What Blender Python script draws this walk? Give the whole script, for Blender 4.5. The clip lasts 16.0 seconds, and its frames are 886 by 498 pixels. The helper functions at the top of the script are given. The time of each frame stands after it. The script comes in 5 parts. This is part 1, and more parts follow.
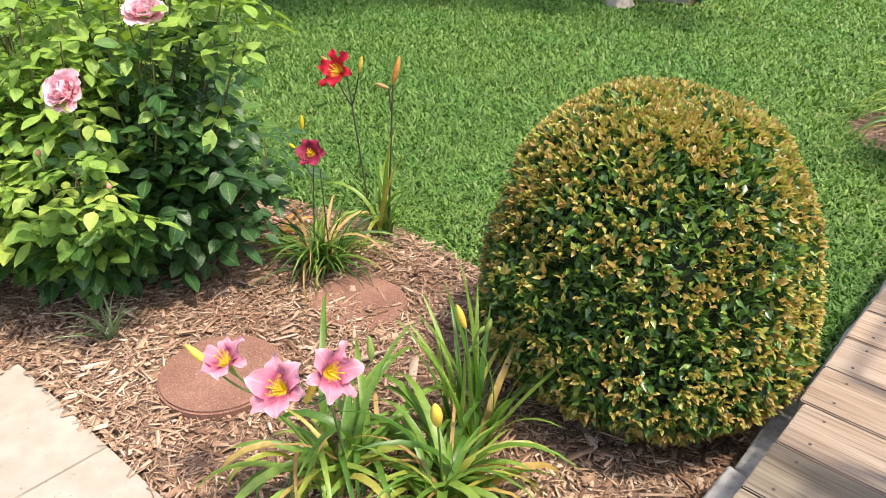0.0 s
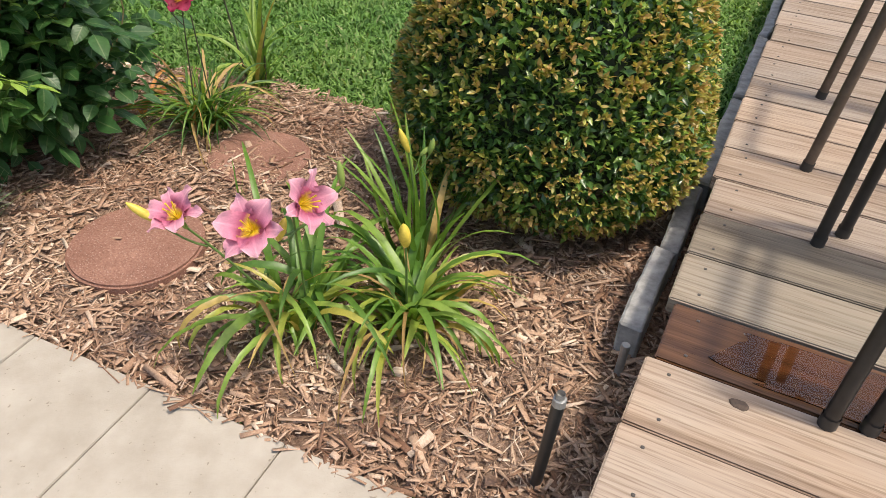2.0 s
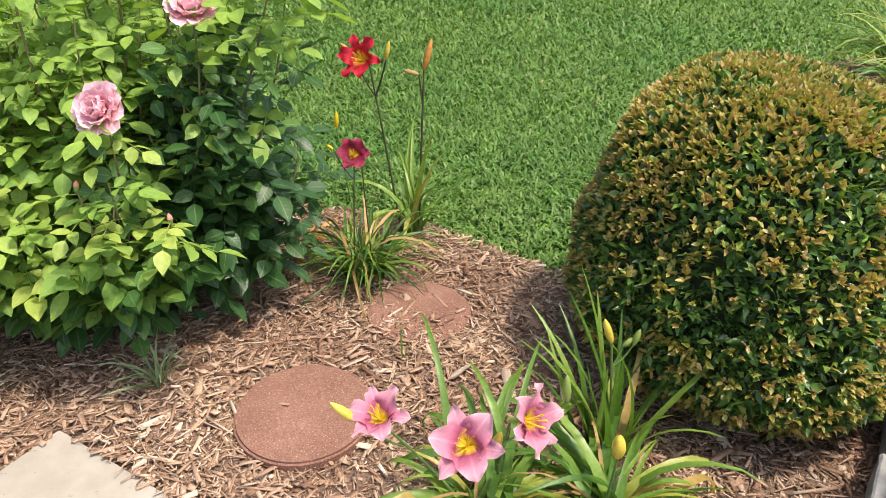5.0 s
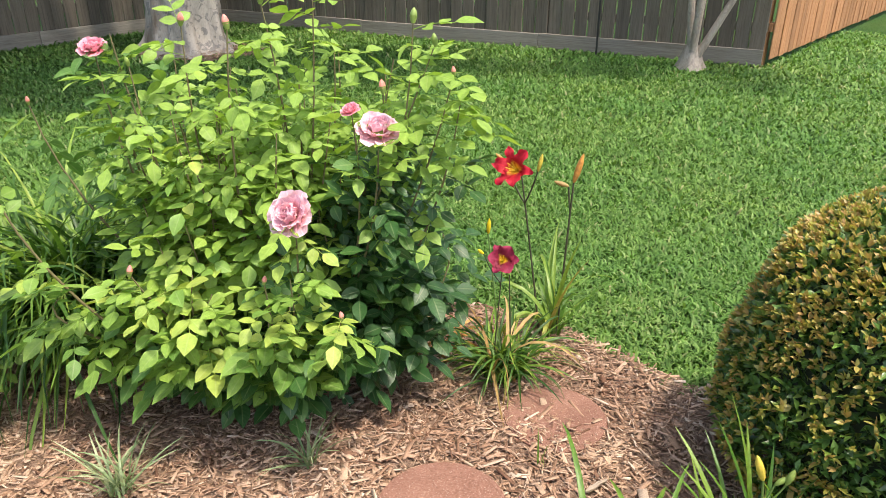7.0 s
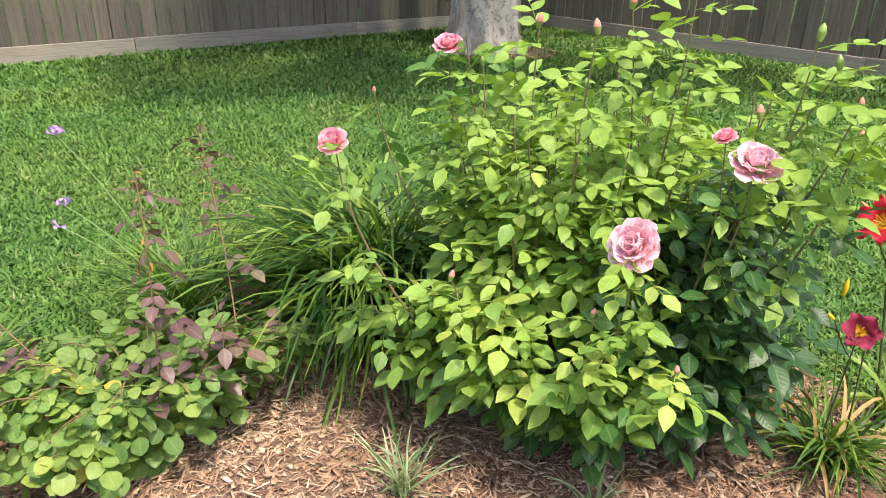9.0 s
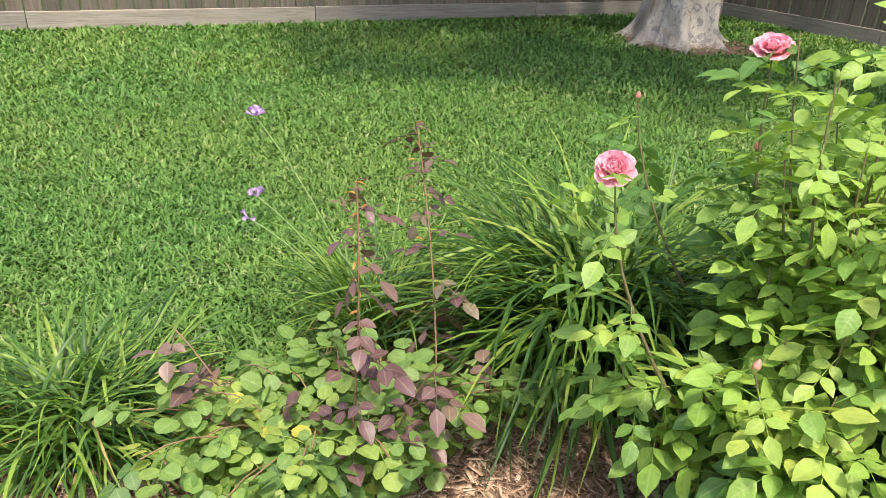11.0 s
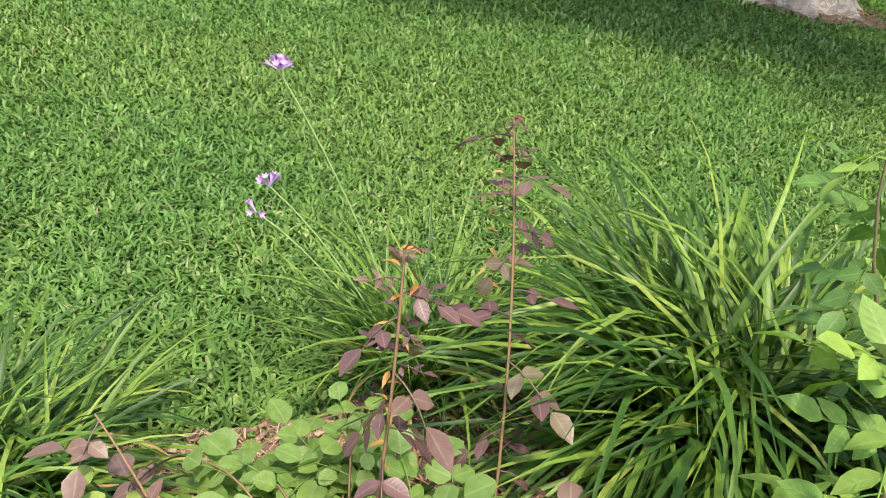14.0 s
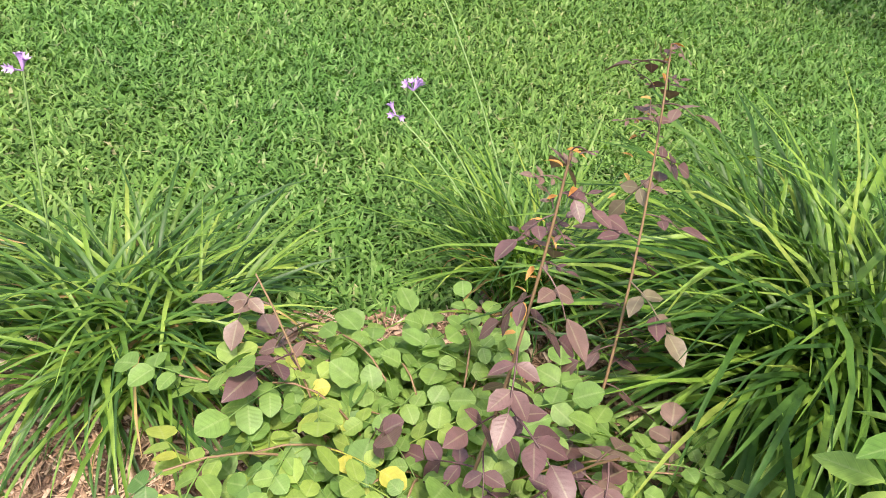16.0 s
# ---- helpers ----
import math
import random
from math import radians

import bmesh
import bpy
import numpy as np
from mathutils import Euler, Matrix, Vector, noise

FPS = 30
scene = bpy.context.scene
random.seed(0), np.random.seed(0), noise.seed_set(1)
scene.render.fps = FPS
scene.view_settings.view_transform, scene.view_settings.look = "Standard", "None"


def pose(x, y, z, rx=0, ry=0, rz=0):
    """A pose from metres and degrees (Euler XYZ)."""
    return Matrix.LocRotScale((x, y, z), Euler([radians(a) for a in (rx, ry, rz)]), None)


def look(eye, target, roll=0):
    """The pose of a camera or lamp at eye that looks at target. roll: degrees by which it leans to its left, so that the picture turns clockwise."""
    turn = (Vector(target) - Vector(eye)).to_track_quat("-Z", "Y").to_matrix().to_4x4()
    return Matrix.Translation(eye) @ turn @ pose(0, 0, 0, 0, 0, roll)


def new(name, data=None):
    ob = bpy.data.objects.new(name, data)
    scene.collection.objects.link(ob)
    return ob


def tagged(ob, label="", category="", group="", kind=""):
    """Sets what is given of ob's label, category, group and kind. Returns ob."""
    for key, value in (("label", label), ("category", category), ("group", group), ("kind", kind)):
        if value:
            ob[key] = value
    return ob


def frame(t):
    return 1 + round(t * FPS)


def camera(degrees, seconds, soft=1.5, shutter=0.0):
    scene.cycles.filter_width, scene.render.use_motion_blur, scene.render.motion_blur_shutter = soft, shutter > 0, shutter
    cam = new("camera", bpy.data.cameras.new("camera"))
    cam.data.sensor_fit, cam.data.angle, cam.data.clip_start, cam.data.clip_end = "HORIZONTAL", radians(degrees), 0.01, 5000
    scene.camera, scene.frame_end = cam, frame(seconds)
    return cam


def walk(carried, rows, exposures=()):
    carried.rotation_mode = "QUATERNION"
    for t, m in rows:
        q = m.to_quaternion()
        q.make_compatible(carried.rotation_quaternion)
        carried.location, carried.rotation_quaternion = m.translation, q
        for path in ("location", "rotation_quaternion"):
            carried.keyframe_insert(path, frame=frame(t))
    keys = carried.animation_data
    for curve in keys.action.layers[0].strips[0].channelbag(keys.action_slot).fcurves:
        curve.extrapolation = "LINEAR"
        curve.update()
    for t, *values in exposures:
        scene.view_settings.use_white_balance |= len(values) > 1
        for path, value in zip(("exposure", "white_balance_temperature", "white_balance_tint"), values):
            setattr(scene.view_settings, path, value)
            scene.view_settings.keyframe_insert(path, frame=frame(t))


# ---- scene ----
cam = camera(63.0, 16.0, 0.5)
PATH = [
    (0, (0.533, 0.157, 1.232), (0.143, 1.871, 0.279), 1.7),
    (0.5, (0.481, 0.222, 1.205), (0.274, 1.923, 0.173), 1.3),
    (1, (0.439, 0.217, 1.175), (0.382, 1.877, 0.061), 1.1),
    (1.5, (0.369, 0.146, 1.155), (0.412, 1.753, -0.036), 1.7),
    (2, (0.294, 0.082, 1.138), (0.399, 1.65, -0.099), 2.9),
    (2.5, (0.239, 0.066, 1.133), (0.358, 1.631, -0.106), 3.3),
    (3, (0.183, 0.105, 1.134), (0.263, 1.688, -0.085), 2.7),
    (3.5, (0.122, 0.185, 1.144), (0.148, 1.794, -0.044), 2.1),
    (4, (0.075, 0.239, 1.159), (0.05, 1.884, 0.021), 1.5),
    (4.2, (0.054, 0.253, 1.17), (0.016, 1.911, 0.052), 1.3),
    (6.3, (0.04, 0.279, 1.312), (-0.295, 2.045, 0.435), 0.7),
    (6.5, (0.027, 0.269, 1.319), (-0.341, 2.037, 0.46), 0.6),
    (7, (-0.028, 0.217, 1.33), (-0.485, 1.976, 0.494), 0.3),
    (7.5, (-0.089, 0.16, 1.321), (-0.69, 1.877, 0.49), 0.0),
    (8, (-0.161, 0.17, 1.319), (-0.935, 1.818, 0.492), 0.2),
    (8.5, (-0.232, 0.233, 1.319), (-1.161, 1.802, 0.498), 0.8),
    (9, (-0.293, 0.287, 1.308), (-1.342, 1.773, 0.478), 1.1),
    (9.5, (-0.411, 0.306, 1.299), (-1.536, 1.718, 0.438), 0.9),
    (10, (-0.542, 0.319, 1.281), (-1.738, 1.665, 0.409), 1.2),
    (10.2, (-0.587, 0.34, 1.276), (-1.812, 1.659, 0.404), 1.6),
    (12.3, (-1.054, 0.63, 1.231), (-2.406, 1.777, 0.305), 4.4),
    (12.5, (-1.093, 0.676, 1.226), (-2.444, 1.819, 0.293), 5.0),
    (13, (-1.181, 0.742, 1.198), (-2.515, 1.883, 0.239), 6.1),
    (13.5, (-1.262, 0.762, 1.179), (-2.571, 1.889, 0.171), 7.1),
    (14, (-1.306, 0.812, 1.155), (-2.614, 1.894, 0.098), 8.1),
    (14.5, (-1.324, 0.876, 1.137), (-2.658, 1.88, 0.037), 8.9),
    (15, (-1.345, 0.852, 1.12), (-2.697, 1.788, -0.018), 10.4),
    (15.5, (-1.322, 0.786, 1.119), (-2.675, 1.668, -0.06), 11.2),
    (16, (-1.284, 0.702, 1.14), (-2.609, 1.553, -0.092), 11.4),
]
walk(cam, [(t, look(eye, target, roll)) for t, eye, target, roll in PATH], [(0, 1.35, 6950, 10), (1.5, 1.22, 6950, 10), (2.3, 0.82, 6950, 10), (3.0, 0.84, 6950, 10), (4.0, 0.98, 6950, 10), (6.5, 1.35, 6950, 10), (10, 1.35, 6950, 10), (13.5, 1.33, 6950, 10), (16, 1.52, 6950, 10)])

# ---- world, sun, exposure ----
SUN_EL, SUN_AZ = radians(68), radians(112)  # azimuth measured from +y towards +x
world = bpy.data.worlds.new("sky")
scene.world = world
world.use_nodes = True
wn = world.node_tree
sky = wn.nodes.new("ShaderNodeTexSky")
sky.sky_type, sky.sun_disc = "NISHITA", False
sky.sun_elevation, sky.sun_rotation = SUN_EL, SUN_AZ
sky.air_density, sky.dust_density = 1.0, 3.0
wn.links.new(sky.outputs[0], wn.nodes["Background"].inputs[0])
wn.nodes["Background"].inputs[1].default_value = 0.148
sun = new("sun", bpy.data.lights.new("sun", "SUN"))
sun.data.energy, sun.data.angle, sun.data.color = 2.15, radians(5.0), (1.0, 0.94, 0.84)
sun_way = Vector((math.sin(SUN_AZ) * math.cos(SUN_EL), math.cos(SUN_AZ) * math.cos(SUN_EL), math.sin(SUN_EL)))
sun.matrix_world = look(sun_way * 30, (0, 0, 0))

rng = np.random.default_rng(7)


# ---- materials ----
class Mat:
    """A node material: small helper around one Principled shader."""

    def __init__(self, name, rough=0.6, metal=0.0, spec=0.5):
        self.m = bpy.data.materials.new(name)
        self.m.use_nodes = True
        self.t = self.m.node_tree
        self.b = self.t.nodes["Principled BSDF"]
        self.b.inputs["Roughness"].default_value = rough
        self.b.inputs["Metallic"].default_value = metal
        self.b.inputs["Specular IOR Level"].default_value = spec
        self.co = self.t.nodes.new("ShaderNodeTexCoord").outputs["Object"]

    def node(self, kind, **inputs):
        n = self.t.nodes.new(kind)
        for k, v in inputs.items():
            self.put(n, k, v)
        return n

    def put(self, n, key, v):
        s = n.inputs[int(key[1:])] if key[0] == "i" and key[1:].isdigit() else n.inputs[key]
        if isinstance(v, bpy.types.NodeSocket):
            self.t.links.new(v, s)
        else:
            s.default_value = v

    def world_co(self):
        return self.node("ShaderNodeNewGeometry").outputs["Position"]

    def noise(self, scale, detail=4.0, rough=0.6, co=None, dist=0.0, stretch=None):
        co = co or self.co
        if stretch:
            mp = self.node("ShaderNodeMapping", Vector=co)
            mp.inputs["Scale"].default_value = stretch
            co = mp.outputs[0]
        return self.node("ShaderNodeTexNoise", Vector=co, Scale=scale, Detail=detail, Roughness=rough, Distortion=dist).outputs["Fac"]

    def random(self, island=1.0):
        a = self.node("ShaderNodeObjectInfo").outputs["Random"]
        b = self.node("ShaderNodeNewGeometry").outputs["Random Per Island"]
        s = self.node("ShaderNodeMath", i0=a, i1=self.math("MULTIPLY", b, island))
        f = self.node("ShaderNodeMath", i0=s.outputs[0])
        f.operation = "FRACT"
        return f.outputs[0]

    def ramp(self, fac, stops):
        r = self.node("ShaderNodeValToRGB", Fac=fac)
        e = r.color_ramp.elements
        while len(e) < len(stops):
            e.new(0.5)
        for el, (p, c) in zip(e, stops):
            el.position, el.color = p, (*c, 1)
        return r.outputs[0]

    def mix(self, fac, a, b, kind="MIX"):
        n = self.t.nodes.new("ShaderNodeMix")
        n.data_type, n.blend_type = "RGBA", kind
        for i, v in ((0, fac), (6, a), (7, b)):
            if isinstance(v, bpy.types.NodeSocket):
                self.t.links.new(v, n.inputs[i])
            else:
                n.inputs[i].default_value = (*v, 1) if isinstance(v, tuple) else v
        return n.outputs[2]

    def math(self, op, a, b=0.0):
        n = self.node("ShaderNodeMath", i0=a, i1=b)
        n.operation = op
        return n.outputs[0]

    def colour(self, c):
        self.put(self.b, "Base Color", (*c, 1) if isinstance(c, tuple) else c)
        return self

    def bump(self, height, strength=0.3, dist=0.005):
        self.put(self.b, "Normal", self.node("ShaderNodeBump", Strength=strength, Distance=dist, Height=height).outputs[0])
        return self

    def translucent(self, colour, amount):
        tr = self.node("ShaderNodeBsdfTranslucent", Color=colour)
        mx = self.node("ShaderNodeMixShader", i0=amount, i1=self.b.outputs[0], i2=tr.outputs[0])
        self.t.links.new(mx.outputs[0], self.t.nodes["Material Output"].inputs[0])
        return self


def leaf_mat(name, stops, glow=0.35, rough=0.45, lift=1.5, grain=60.0, island=1.0, patch=0.0, vein=0.0, spec=0.5):
    """A leaf surface: colour varies from leaf to leaf, with mottling, and lets light through."""
    m = Mat(name, rough, spec=spec)
    base = m.ramp(m.random(island), stops)
    if patch:
        p = m.world_co()
        tuft = m.ramp(m.noise(patch, 3.0, co=p), [(0.32, (0.62, 0.67, 0.64)), (0.68, (1.2, 1.16, 1.16))])
        wide = m.ramp(m.noise(0.7, 3.0, co=p), [(0.38, (0.82, 0.94, 0.95)), (0.62, (1.1, 1.05, 1.08))])
        base = m.mix(1.0, m.mix(1.0, base, tuft, "MULTIPLY"), wide, "MULTIPLY")
    mott = m.ramp(m.noise(grain, 3.0), [(0.3, (0.78, 0.8, 0.74)), (0.7, (1.12, 1.1, 1.05))])
    col = m.mix(1.0, base, mott, "MULTIPLY")
    relief = m.noise(grain * 2.2, 3.0)
    if vein:
        # a pale midrib and slanting side veins, by the leaf's own UV
        sp = m.node("ShaderNodeSeparateXYZ", Vector=m.node("ShaderNodeTexCoord").outputs["UV"])
        side = m.math("ABSOLUTE", m.math("SUBTRACT", m.math("MULTIPLY", sp.outputs[0], 2.0), 1.0))
        slant = m.math("SUBTRACT", m.math("MULTIPLY", sp.outputs[1], 44.0), m.math("MULTIPLY", side, 9.0))
        ribs = m.math("SINE", slant)
        col = m.mix(m.ramp(side, [(0.03, (0.16, 0.16, 0.16)), (0.12, (0, 0, 0))]), col, (0.5, 0.52, 0.3))
        col = m.mix(1.0, col, m.ramp(ribs, [(0.0, (1.0, 1.0, 1.0)), (0.85, (0.93, 0.94, 0.92)), (1.0, (1.1, 1.08, 1.1))]), "MULTIPLY")
        relief = m.math("ADD", relief, m.math("MULTIPLY", ribs, -vein))
    m.colour(col).bump(relief, 0.3, 0.002)
    through_col = m.mix(1.0, col, (lift * 1.1, lift * 1.15, lift * 0.55), "MULTIPLY")
    return m.translucent(through_col, glow).m


def petal_mat(name, stops, glow=0.3):
    """Petals: the ramp runs along the petal by its UV v."""
    m = Mat(name, 0.55, spec=0.3)
    uv = m.node("ShaderNodeTexCoord").outputs["UV"]
    sp = m.node("ShaderNodeSeparateXYZ", Vector=uv)
    base = m.ramp(sp.outputs[1], stops)
    side = m.math("ABSOLUTE", m.math("SUBTRACT", sp.outputs[0], 0.5))
    pale = m.ramp(side, [(0.0, (1.12, 1.12, 1.12)), (0.07, (0.92, 0.84, 0.9)), (0.3, (0.95, 0.9, 0.95)), (0.5, (1.15, 1.15, 1.12))])
    veins = m.noise(22.0, 2.0, co=uv, stretch=(3.0, 0.25, 1.0))
    col = m.mix(1.0, base, pale, "MULTIPLY")
    col = m.mix(0.6, col, m.ramp(veins, [(0.35, (0.8, 0.72, 0.8)), (0.65, (1.1, 1.1, 1.1))]), "MULTIPLY")
    m.colour(col).bump(veins, 0.3, 0.002)
    return m.translucent(col, glow).m


def soil_mat():
    m = Mat("turf_soil", 0.95, spec=0.1)
    p = m.world_co()
    big = m.noise(0.55, 4.0, co=p)
    fine = m.noise(55.0, 6.0, 0.7, co=p)
    a = m.ramp(fine, [(0.3, (0.012, 0.03, 0.008)), (0.52, (0.03, 0.075, 0.016)), (0.72, (0.06, 0.13, 0.03))])
    b = m.ramp(fine, [(0.3, (0.02, 0.036, 0.01)), (0.52, (0.05, 0.09, 0.022)), (0.72, (0.09, 0.15, 0.045))])
    col = m.mix(m.ramp(big, [(0.4, (0, 0, 0)), (0.65, (1, 1, 1))]), a, b)
    return m.colour(col).bump(fine, 0.8, 0.02).m


def mulch_soil_mat():
    m = Mat("mulch_base", 0.95, spec=0.15)
    p = m.world_co()
    fine = m.noise(90.0, 6.0, 0.7, co=p, dist=0.6)
    mid = m.noise(6.0, 4.0, co=p)
    col = m.ramp(fine, [(0.28, (0.1, 0.06, 0.042)), (0.5, (0.29, 0.19, 0.138)), (0.75, (0.45, 0.33, 0.25))])
    col = m.mix(m.ramp(mid, [(0.4, (0, 0, 0)), (0.7, (0.6, 0.6, 0.6))]), col, m.mix(0.5, col, (0.1, 0.045, 0.025)))
    return m.colour(col).bump(fine, 1.0, 0.015).m


def chip_mat():
    m = Mat("wood_chip", 0.9, spec=0.2)
    col = m.ramp(m.random(), [(0.0, (0.17, 0.1, 0.07)), (0.22, (0.3, 0.2, 0.142)), (0.55, (0.42, 0.3, 0.222)), (0.9, (0.5, 0.385, 0.3)), (1.0, (0.62, 0.54, 0.46))])
    p = m.world_co()
    patch = m.ramp(m.noise(2.6, 3.0, co=p), [(0.38, (0.8, 0.7, 0.66)), (0.62, (1.12, 1.08, 1.04))])
    col = m.mix(1.0, col, patch, "MULTIPLY")
    g = m.noise(260.0, 3.0, co=p)
    return m.colour(m.mix(1.0, col, m.ramp(g, [(0.3, (0.75, 0.73, 0.7)), (0.7, (1.15, 1.13, 1.1))]), "MULTIPLY")).bump(g, 0.4, 0.003).m


def concrete_mat():
    m = Mat("patio_concrete", 0.85, spec=0.25)
    p = m.world_co()
    big, mid, fine = m.noise(1.7, 4.0, co=p), m.noise(14.0, 5.0, co=p), m.noise(320.0, 3.0, co=p)
    col = m.ramp(mid, [(0.3, (0.3, 0.265, 0.222)), (0.7, (0.37, 0.335, 0.288))])
    col = m.mix(1.0, col, m.ramp(big, [(0.35, (0.9, 0.89, 0.87)), (0.65, (1.05, 1.05, 1.05))]), "MULTIPLY")
    pits = m.ramp(m.noise(75.0, 2.0, co=p), [(0.24, (0.55, 0.5, 0.45)), (0.32, (1, 1, 1))])
    col = m.mix(0.8, col, pits, "MULTIPLY")
    return m.colour(col).bump(m.math("ADD", fine, mid), 0.25, 0.003).m


def stone_mat():
    m = Mat("red_stone", 0.9, spec=0.25)
    p = m.world_co()
    grit, mid = m.noise(210.0, 3.0, 0.7, co=p), m.noise(9.0, 4.0, co=p)
    col = m.ramp(mid, [(0.3, (0.2, 0.1, 0.072)), (0.7, (0.275, 0.147, 0.108))])
    vor = m.node("ShaderNodeTexVoronoi", Vector=p, Scale=170.0)
    col = m.mix(m.ramp(vor.outputs["Distance"], [(0.12, (0.75, 0.75, 0.75)), (0.3, (0, 0, 0))]), col, (0.42, 0.3, 0.25))
    col = m.mix(0.8, col, m.ramp(grit, [(0.32, (0.55, 0.5, 0.48)), (0.6, (1.1, 1.1, 1.1))]), "MULTIPLY")
    return m.colour(col).bump(grit, 0.6, 0.004).m


def plank_mat(name, stops, wear=(0.5, 0.5, 0.5), rough=0.8, axis=0, ring=1.0, streak=0.85):
    """Weathered wood with grain along one local axis, tinted from piece to piece."""
    m = Mat(name, rough, spec=0.3)
    st = [38.0, 38.0, 38.0]
    st[axis] = 1.3
    off = m.node("ShaderNodeVectorMath", i0=m.co)
    off.operation = "ADD"
    rnd = m.node("ShaderNodeObjectInfo").outputs["Random"]
    m.t.links.new(m.node("ShaderNodeCombineXYZ", X=m.math("MULTIPLY", rnd, 37.0), Y=m.math("MULTIPLY", rnd, 11.0), Z=m.math("MULTIPLY", rnd, 5.0)).outputs[0], off.inputs[1])
    grain = m.noise(1.0, 5.0, 0.65, co=off.outputs[0], dist=ring, stretch=tuple(st))
    fine = m.noise(4.0, 3.0, 0.6, co=off.outputs[0], stretch=tuple(st))
    big = m.noise(2.2, 3.0, co=off.outputs[0])
    col = m.ramp(grain, stops)
    col = m.mix(1.0, col, m.ramp(rnd, [(0.0, (0.72, 0.71, 0.69)), (0.5, (1.0, 0.98, 0.95)), (1.0, (1.18, 1.13, 1.06))]), "MULTIPLY")
    col = m.mix(m.ramp(big, [(0.45, (0, 0, 0)), (0.7, (0.55, 0.55, 0.55))]), col, wear)
    col = m.mix(streak, col, m.ramp(fine, [(0.32, (0.56, 0.5, 0.45)), (0.52, (1.06, 1.06, 1.06))]), "MULTIPLY")
    return m.colour(col).bump(m.math("ADD", grain, fine), 0.45, 0.004).m


def bark_mat(name, pale, dark, blotch):
    m = Mat(name, 0.85, spec=0.2)
    n1 = m.noise(5.0, 5.0, co=m.co, stretch=(1.0, 1.0, 0.3), dist=0.5)
    n2 = m.noise(9.0, 3.0, co=m.co, dist=1.5)
    n3 = m.noise(70.0, 4.0, co=m.co, stretch=(1, 1, 0.4))
    col = m.ramp(n1, [(0.3, dark), (0.5, pale), (0.75, tuple(min(1, c * 1.15) for c in pale))])
    col = m.mix(m.ramp(n2, [(0.55, (0, 0, 0)), (0.58, (0.8, 0.8, 0.8))]), col, blotch)
    col = m.mix(0.6, col, m.ramp(n3, [(0.3, (0.7, 0.68, 0.66)), (0.7, (1.1, 1.1, 1.1))]), "MULTIPLY")
    return m.colour(col).bump(m.math("ADD", n2, n3), 0.5, 0.012).m


def plain(name, c, rough=0.6, metal=0.0, spread=0.15, scale=40.0):
    """A painted, moulded or metal surface with slight soiling."""
    m = Mat(name, rough, metal)
    n = m.noise(scale, 4.0)
    lo, hi = tuple(v * (1 - spread) for v in c), tuple(min(1, v * (1 + spread)) for v in c)
    return m.colour(m.ramp(n, [(0.3, lo), (0.7, hi)])).bump(n, 0.15, 0.002).m


M_SOIL, M_MULCH, M_CHIP, M_PATIO, M_STONE = soil_mat(), mulch_soil_mat(), chip_mat(), concrete_mat(), stone_mat()
M_BLADE = leaf_mat("grass_blade", [(0.0, (0.075, 0.165, 0.032)), (0.4, (0.12, 0.235, 0.052)), (0.8, (0.175, 0.295, 0.08)), (0.96, (0.24, 0.35, 0.125)), (1.0, (0.34, 0.33, 0.18))], 0.28, 0.66, 1.25, 30, 1.0, 14.0, spec=0.28)
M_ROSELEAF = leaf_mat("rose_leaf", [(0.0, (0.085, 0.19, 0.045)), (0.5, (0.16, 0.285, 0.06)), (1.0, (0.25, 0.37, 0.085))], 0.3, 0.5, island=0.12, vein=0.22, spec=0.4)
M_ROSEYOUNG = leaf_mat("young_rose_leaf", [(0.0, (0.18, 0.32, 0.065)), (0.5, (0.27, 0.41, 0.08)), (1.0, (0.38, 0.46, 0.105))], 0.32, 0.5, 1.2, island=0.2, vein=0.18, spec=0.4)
# for older leaves, and for shade painted into the bush's right side
M_ROSEDARK = leaf_mat("old_or_shaded_rose_leaf", [(0.0, (0.03, 0.09, 0.024)), (0.6, (0.055, 0.14, 0.036)), (1.0, (0.09, 0.185, 0.05))], 0.25, 0.42, island=0.2, vein=0.22)
M_LOWLEAF = leaf_mat("round_rose_leaf", [(0.0, (0.085, 0.175, 0.05)), (0.6, (0.165, 0.27, 0.07)), (0.95, (0.27, 0.36, 0.085)), (1.0, (0.46, 0.42, 0.08))], 0.33, 0.5, island=0.18, vein=0.18, spec=0.4)
M_BURG = leaf_mat("burgundy_leaf", [(0.0, (0.1, 0.048, 0.056)), (0.55, (0.15, 0.08, 0.082)), (0.85, (0.18, 0.115, 0.095)), (1.0, (0.165, 0.14, 0.09))], 0.18, 0.45, 1.15, island=0.3, vein=0.1)
M_BUSHLEAF = leaf_mat("boxwood_leaf", [(0.0, (0.035, 0.085, 0.025)), (0.45, (0.075, 0.165, 0.038)), (0.8, (0.14, 0.25, 0.05)), (1.0, (0.28, 0.35, 0.07))], 0.22, 0.3, patch=7.0)
M_BUSHTIP = leaf_mat("boxwood_tip_leaf", [(0.0, (0.42, 0.19, 0.11)), (0.3, (0.42, 0.27, 0.105)), (0.5, (0.35, 0.33, 0.08)), (0.78, (0.26, 0.34, 0.07)), (1.0, (0.4, 0.29, 0.12))], 0.25, 0.4, island=0.3)
M_STRAP = leaf_mat("strap_leaf", [(0.0, (0.06, 0.145, 0.024)), (0.45, (0.13, 0.24, 0.04)), (0.78, (0.22, 0.325, 0.06)), (0.9, (0.36, 0.35, 0.07)), (1.0, (0.42, 0.28, 0.1))], 0.3, 0.42)
